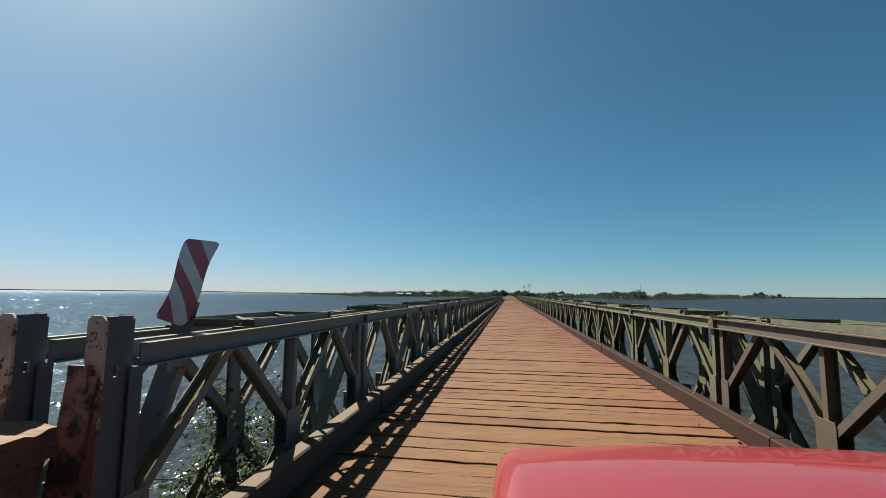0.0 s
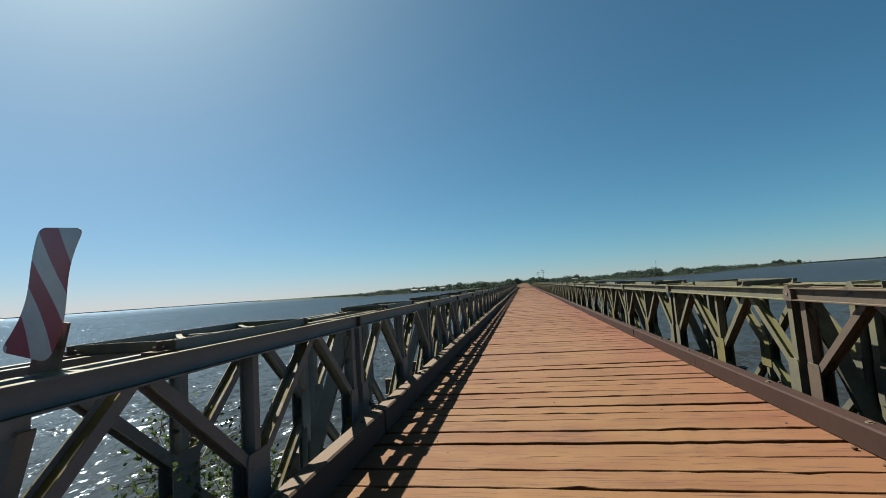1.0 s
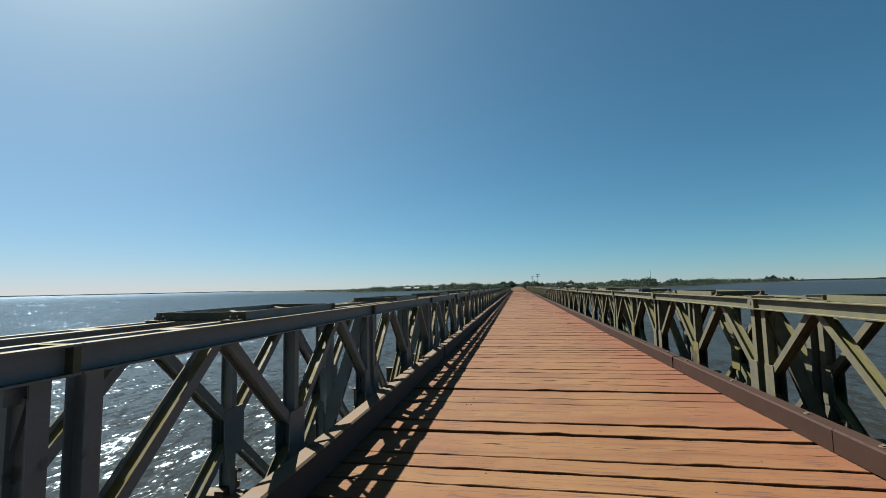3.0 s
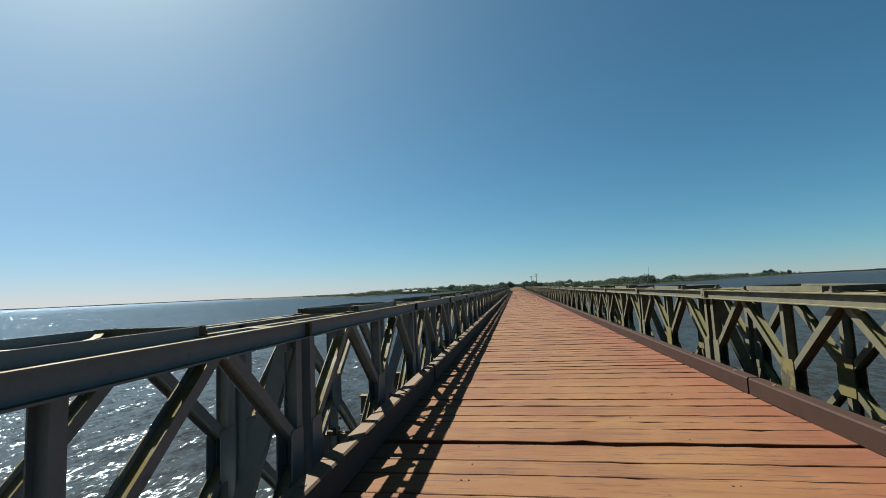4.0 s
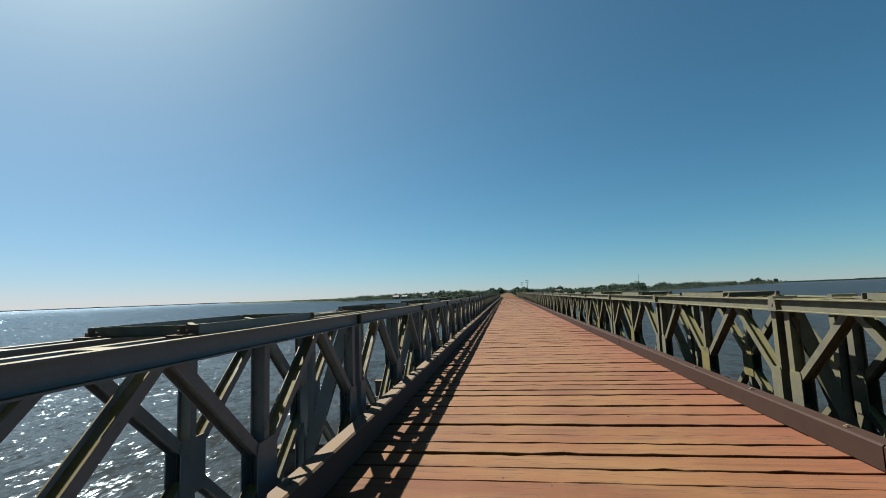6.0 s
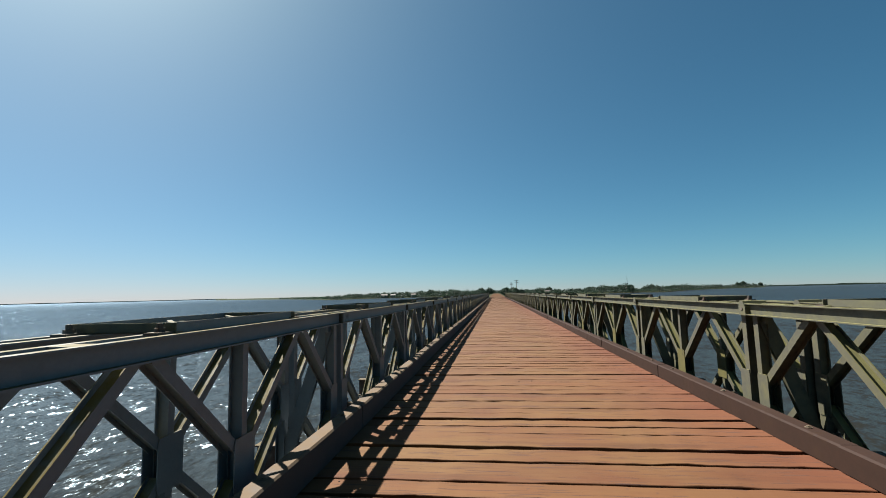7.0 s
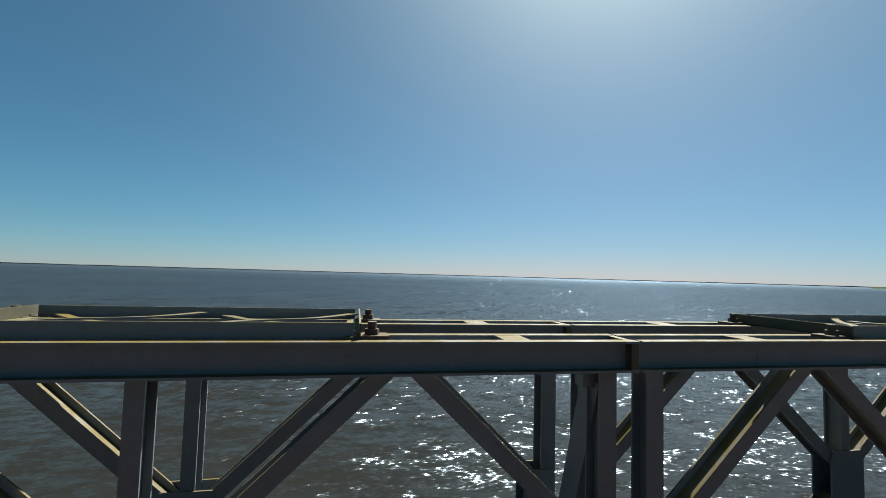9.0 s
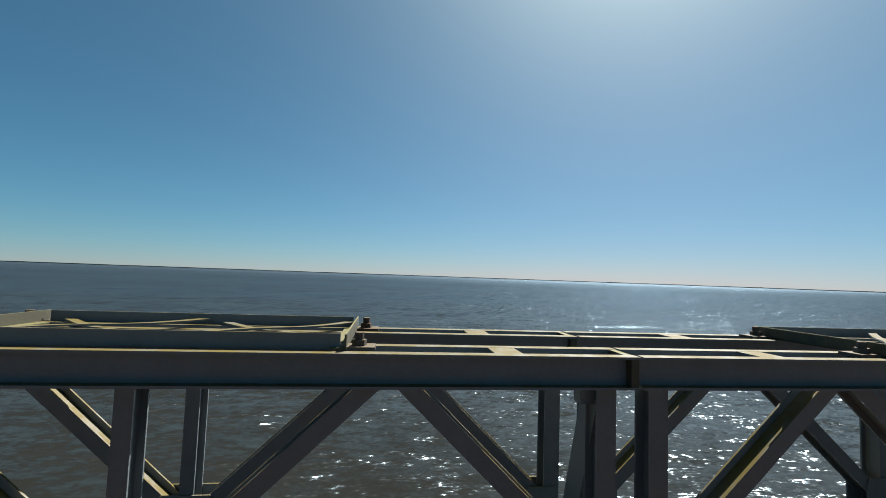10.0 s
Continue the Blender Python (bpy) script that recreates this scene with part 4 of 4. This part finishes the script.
def tree_geometry(bt, bl, base, h, rng, clumps=34):
    trunk = h * rng.uniform(0.28, 0.42)
    cyl(bt, base, base + Vector((0, 0, trunk)), h * 0.03, 6, h * 0.018)
    spread = h * rng.uniform(0.34, 0.52)
    for _ in range(4):
        a = rng.uniform(0, 6.28)
        cyl(bt, base + Vector((0, 0, trunk * 0.85)), base + Vector((math.cos(a) * spread * 0.6, math.sin(a) * spread * 0.6, h * 0.7)), h * 0.014, 4, h * 0.006)
    for _ in range(clumps):
        a, r = rng.uniform(0, 6.28), spread * math.sqrt(rng.random())
        zz = trunk * 0.7 + (h - trunk * 0.7) * rng.random() ** 0.8 * (1 - 0.45 * (r / spread) ** 2)
        c = base + Vector((math.cos(a) * r, math.sin(a) * r, zz))
        leaves(bl, [c + Vector([rng.gauss(0, h * 0.06) for _ in range(3)]) for _ in range(8)], h * 0.085, rng)


def ground_at(a, dr):
    return -2.2 + min(1, dr / 260) * 1.3


def crown_line(a):
    """How tall the woods stand along the shore: low points, a long even stretch, and a high grove behind the bridge's axis."""
    return float(np.interp(a, (-27, -22, -18, -12, -6, 2, 6, 9, 11, 13, 15.6, 16.6, 17.4, 18.3, 19.4, 21, 30),
                           (0.30, 0.40, 0.70, 0.90, 1.00, 0.80, 0.85, 0.65, 0.85, 1.05, 1.10, 0.65, 0.75, 0.95, 0.80, 1.00, 1.25)))


rng = random.Random(21)
bt, bl = bmesh.new(), bmesh.new()
for i in range(1150):
    a = rng.uniform(-27.5, 30)
    dens = 1.0 if -22 < a < 29 else 0.25
    dr = rng.random() ** 1.5 * 240 + 8
    if rng.random() > dens:
        continue
    d = Vector((math.sin(radians(a)), math.cos(radians(a)), 0)) * (shore_range(a) + dr)
    tall = crown_line(a) * (1.04 + 0.45 * noise.noise((a * 0.8, 2, 0)))
    tree_geometry(bt, bl, d + Vector((0, 0, ground_at(a, dr))), rng.uniform(4.6, 8.2) * tall, rng, 20)
for i in range(1700):
    a = rng.uniform(-27, 29)
    r = shore_range(a) + rng.uniform(2, 30)
    c = Vector((math.sin(radians(a)) * r, math.cos(radians(a)) * r, -1.6))
    leaves(bl, [c + Vector([rng.gauss(0, 1.6), rng.gauss(0, 1.6), rng.uniform(0, 2.2)]) for _ in range(14)], 0.75, rng)
woods = tagged(new("far_woods"), "green woods along the far shore", "woods", kind="stuff")
part("trunks", bt, BARK, woods)
part("foliage", bl, FAR_LEAF, woods)


def tree(x, y, z, h, seed, label):
    rng = random.Random(seed)
    root = tagged(new("tree"), label, "tree", "trees by the far bridge end")
    bt, bl = bmesh.new(), bmesh.new()
    tree_geometry(bt, bl, Vector((0, 0, 0)), h, rng, 150)
    part("trunk", bt, BARK, root)
    part("crown", bl, FAR_LEAF, root)
    root.matrix_basis = pose(x, y, z)


for i, (x, y, h) in enumerate(((4.6, 128, 3.1), (7.0, 136, 3.3), (3.4, 150, 3.0), (9.5, 150, 3.4), (-4.6, 132, 2.6), (-7.5, 145, 2.9), (-5.2, 165, 3.4),
                               (12, 170, 3.2), (-11, 180, 3.4), (6, 185, 4.0), (-6.5, 210, 4.6), (9, 230, 5.0), (-12, 240, 4.6), (15, 250, 4.8), (5, 275, 4.6), (-4, 300, 5.0))):
    tree(x, y, spit_height(x, y) - 0.1, h, 40 + i, "dark green bushy tree beyond the bridge end")
for i, (a, r, h) in enumerate(((29.0, 1640, 13.5), (27.5, 1480, 16.5), (27.0, 1430, 14.5), (25.4, 1250, 9.0), (18.4, 610, 8.0), (6.7, 585, 8.2))):
    tree(r * math.sin(radians(a)), r * math.cos(radians(a)), -1.7, h, 70 + i, "tall lone tree above the far woods")


def utility_pole(x, y, h):
    root = tagged(new("utility_pole"), "wooden utility pole with two crossarms", "utility pole", "utility poles")
    bm = bmesh.new()
    cyl(bm, (0, 0, -0.5), (0, 0, h), 0.17, 10, 0.12)
    part("pole", bm, WOOD_POLE, root)
    for z in (h - 0.35, h - 1.5):
        bm = bmesh.new()
        box(bm, (-1.1, -0.08, z - 0.09), (1.1, 0.08, z + 0.09))
        part("crossarm", bm, WOOD_POLE, root)
        for xx in (-1.0, -0.5, 0.5, 1.0):
            bm = bmesh.new()
            cyl(bm, (xx, 0, z + 0.09), (xx, 0, z + 0.3), 0.06, 6, 0.04)
            part("insulator", bm, PLASTIC, root)
    root.matrix_basis = pose(x, y, -0.6)


utility_pole(11.8, 258, 8.3)
utility_pole(11.6, 335, 8.6)
root = tagged(new("radio_mast"), "slender steel radio mast above the far woods", "mast")
mx, my = 700 * math.sin(radians(15.8)), 700 * math.cos(radians(15.8))
for k in range(3):
    bm = bmesh.new()
    a = k * 2.094
    cyl(bm, (0.35 * math.cos(a), 0.35 * math.sin(a), 0), (0.2 * math.cos(a), 0.2 * math.sin(a), 20.5), 0.09, 5)
    part("leg", bm, CHROME, root)
for k in range(20):
    bm = bmesh.new()
    z = k * 1.0 + 0.4
    for j in range(3):
        a, b = j * 2.094, (j + 1) * 2.094
        cyl(bm, (0.33 * math.cos(a), 0.33 * math.sin(a), z), (0.33 * math.cos(b), 0.33 * math.sin(b), z + 0.9), 0.04, 4)
    part("brace", bm, CHROME, root)
root.matrix_basis = pose(mx, my, -1.0)


def house(a, dr, w, turn):
    root = tagged(new("house"), "small white house among the trees on the far shore", "house", "houses on the far shore")
    bm = bmesh.new()
    box(bm, (-w / 2, -2.5, -0.4), (w / 2, 2.5, 2.6))
    part("wall", bm, WHITE_WALL, root)
    bm = bmesh.new()
    prism(bm, [(-3.0, 2.6), (3.0, 2.6), (0, 4.1)], (-w / 2 - 0.4, 0, 0), (w / 2 + 0.4, 0, 0), (0, 1, 0), (0, 0, 1))
    part("roof", bm, ROOF, root)
    for x in (-w / 4, w / 4):
        bm = bmesh.new()
        box(bm, (x - 0.5, -2.53, 0.8), (x + 0.5, -2.47, 1.9))
        part("window", bm, GLASS, root)
    r = shore_range(a) + dr
    root.matrix_basis = pose(r * math.sin(radians(a)), r * math.cos(radians(a)), -1.9, 0, 0, turn)


for a, dr, w, turn in ((-14.2, 7, 8, 5), (-13.0, 9, 6, -10), (-10.4, 8, 7, 14), (6.5, 40, 7, 0)):
    house(a, dr, w, turn)

# clods of dried mud along the foot of the kerb
CLOD = earth("dried_mud", (0.08, 0.046, 0.026), (0.06, 0.034, 0.02), (0.05, 0.032, 0.018), 0.6)
rng = random.Random(33)
for y, r in ((1.98, 0.026), (2.25, 0.018), (1.35, 0.030), (1.12, 0.018)):
    bm = bmesh.new()
    bmesh.ops.create_icosphere(bm, subdivisions=2, radius=r)
    for v in bm.verts:
        v.co *= 1 + 0.45 * noise.noise(v.co * 40 + Vector((y, 0, 0)))
        v.co.z *= 0.6
    low = min(v.co.z for v in bm.verts)
    for v in bm.verts:
        v.co.z -= low
    o = new("mud_clod", mesh_of("mud_clod", bm, CLOD, True))
    o.matrix_basis = pose(CURB_R - r - rng.uniform(0.0, 0.04), y, -0.004)
    tagged(o, "small clod of dried brown mud by the kerb", "mud clod", "mud clods")

# ---------------------------------------------------------------- deck planks
deck = tagged(new("deck"), "plank deck of worn red-dusted timber on the bridge", "deck", kind="structure")
rng = random.Random(11)
far = bmesh.new()
shapes = []
for k in range(10):
    bm = bmesh.new()
    n, prev, c = 30, None, 0.012
    wav = [rng.uniform(-0.005, 0.005) for _ in range(n + 1)]
    # splinters broken out of the edges
    low = [rng.uniform(0.03, 0.10) if rng.random() < 0.06 else 0 for _ in range(n + 1)]
    high = [rng.uniform(0.03, 0.10) if rng.random() < 0.06 else 0 for _ in range(n + 1)]
    for i in range(n + 1):
        x = -0.5 + i / n
        y0, y1 = -0.5 + wav[i] * 3.2 + low[i], 0.5 + wav[(i + 7) % n] * 3.2 - high[i]
        z = wav[(i + 5) % n] * 0.6
        ring = [bm.verts.new((x, yy, zz)) for yy, zz in ((y0, -0.07), (y0, z - 0.004), (y0 + c, z), (y1 - c, z), (y1, z - 0.004), (y1, -0.07))]
        if prev:
            for j in range(6):
                bm.faces.new((prev[j], prev[(j + 1) % 6], ring[(j + 1) % 6], ring[j]))
        else:
            bm.faces.new(list(reversed(ring)))
        prev = ring
    bm.faces.new(prev)
    shapes.append(mesh_of("plank", bm, PLANK))
NAIL = plain("rusty_nail_heads", (0.03, 0.018, 0.013), 0.8)
nails = bmesh.new()
y, count = -0.62, 0
while y < END_Y + 0.35:
    w = rng.choice((0.17, 0.2, 0.22, 0.24, 0.27, 0.3)) * rng.uniform(0.95, 1.05)
    gap = rng.choice((0.009, 0.013, 0.019, 0.026, 0.034, 0.045, 0.056))
    x0 = CURB_L - 0.16 + rng.uniform(-0.03, 0.03)
    x1 = CURB_R + 0.10 + rng.uniform(-0.03, 0.03)
    m = pose((x0 + x1) / 2, y + w / 2, rng.uniform(-0.009, 0.0), 0, rng.uniform(-0.15, 0.15), rng.uniform(-0.30, 0.30)) @ Matrix.Diagonal((x1 - x0, w, 1, 1))
    if count < 300:
        share("plank", rng.choice(shapes), deck, m)
        for _ in range(rng.choice((0, 0, 1, 1, 2))):
            at = m @ Vector((rng.uniform(-0.44, 0.44), rng.choice((-0.3, -0.12, 0.2, 0.32)), 0.0))
            for dx in (0.0, rng.uniform(0.03, 0.06))[:rng.choice((1, 1, 1, 2))]:
                cyl(nails, at + Vector((dx, 0, -0.012)), at + Vector((dx, 0, 0.004)), rng.uniform(0.005, 0.008), 6)
    else:
        v = box(far, (-0.5, -0.5, -0.07), (0.5, 0.5, 0))
        for q in v:
            q.co = m @ q.co
    count += 1
    y += w + gap
far_me = mesh_of("planks", far, PLANK)
o = share("planks", far_me, deck)
tagged(o, kind="stuff")
tagged(share("nail_heads", mesh_of("nail_heads", nails, NAIL), deck), "dark rusty nail heads in the planks", kind="stuff")
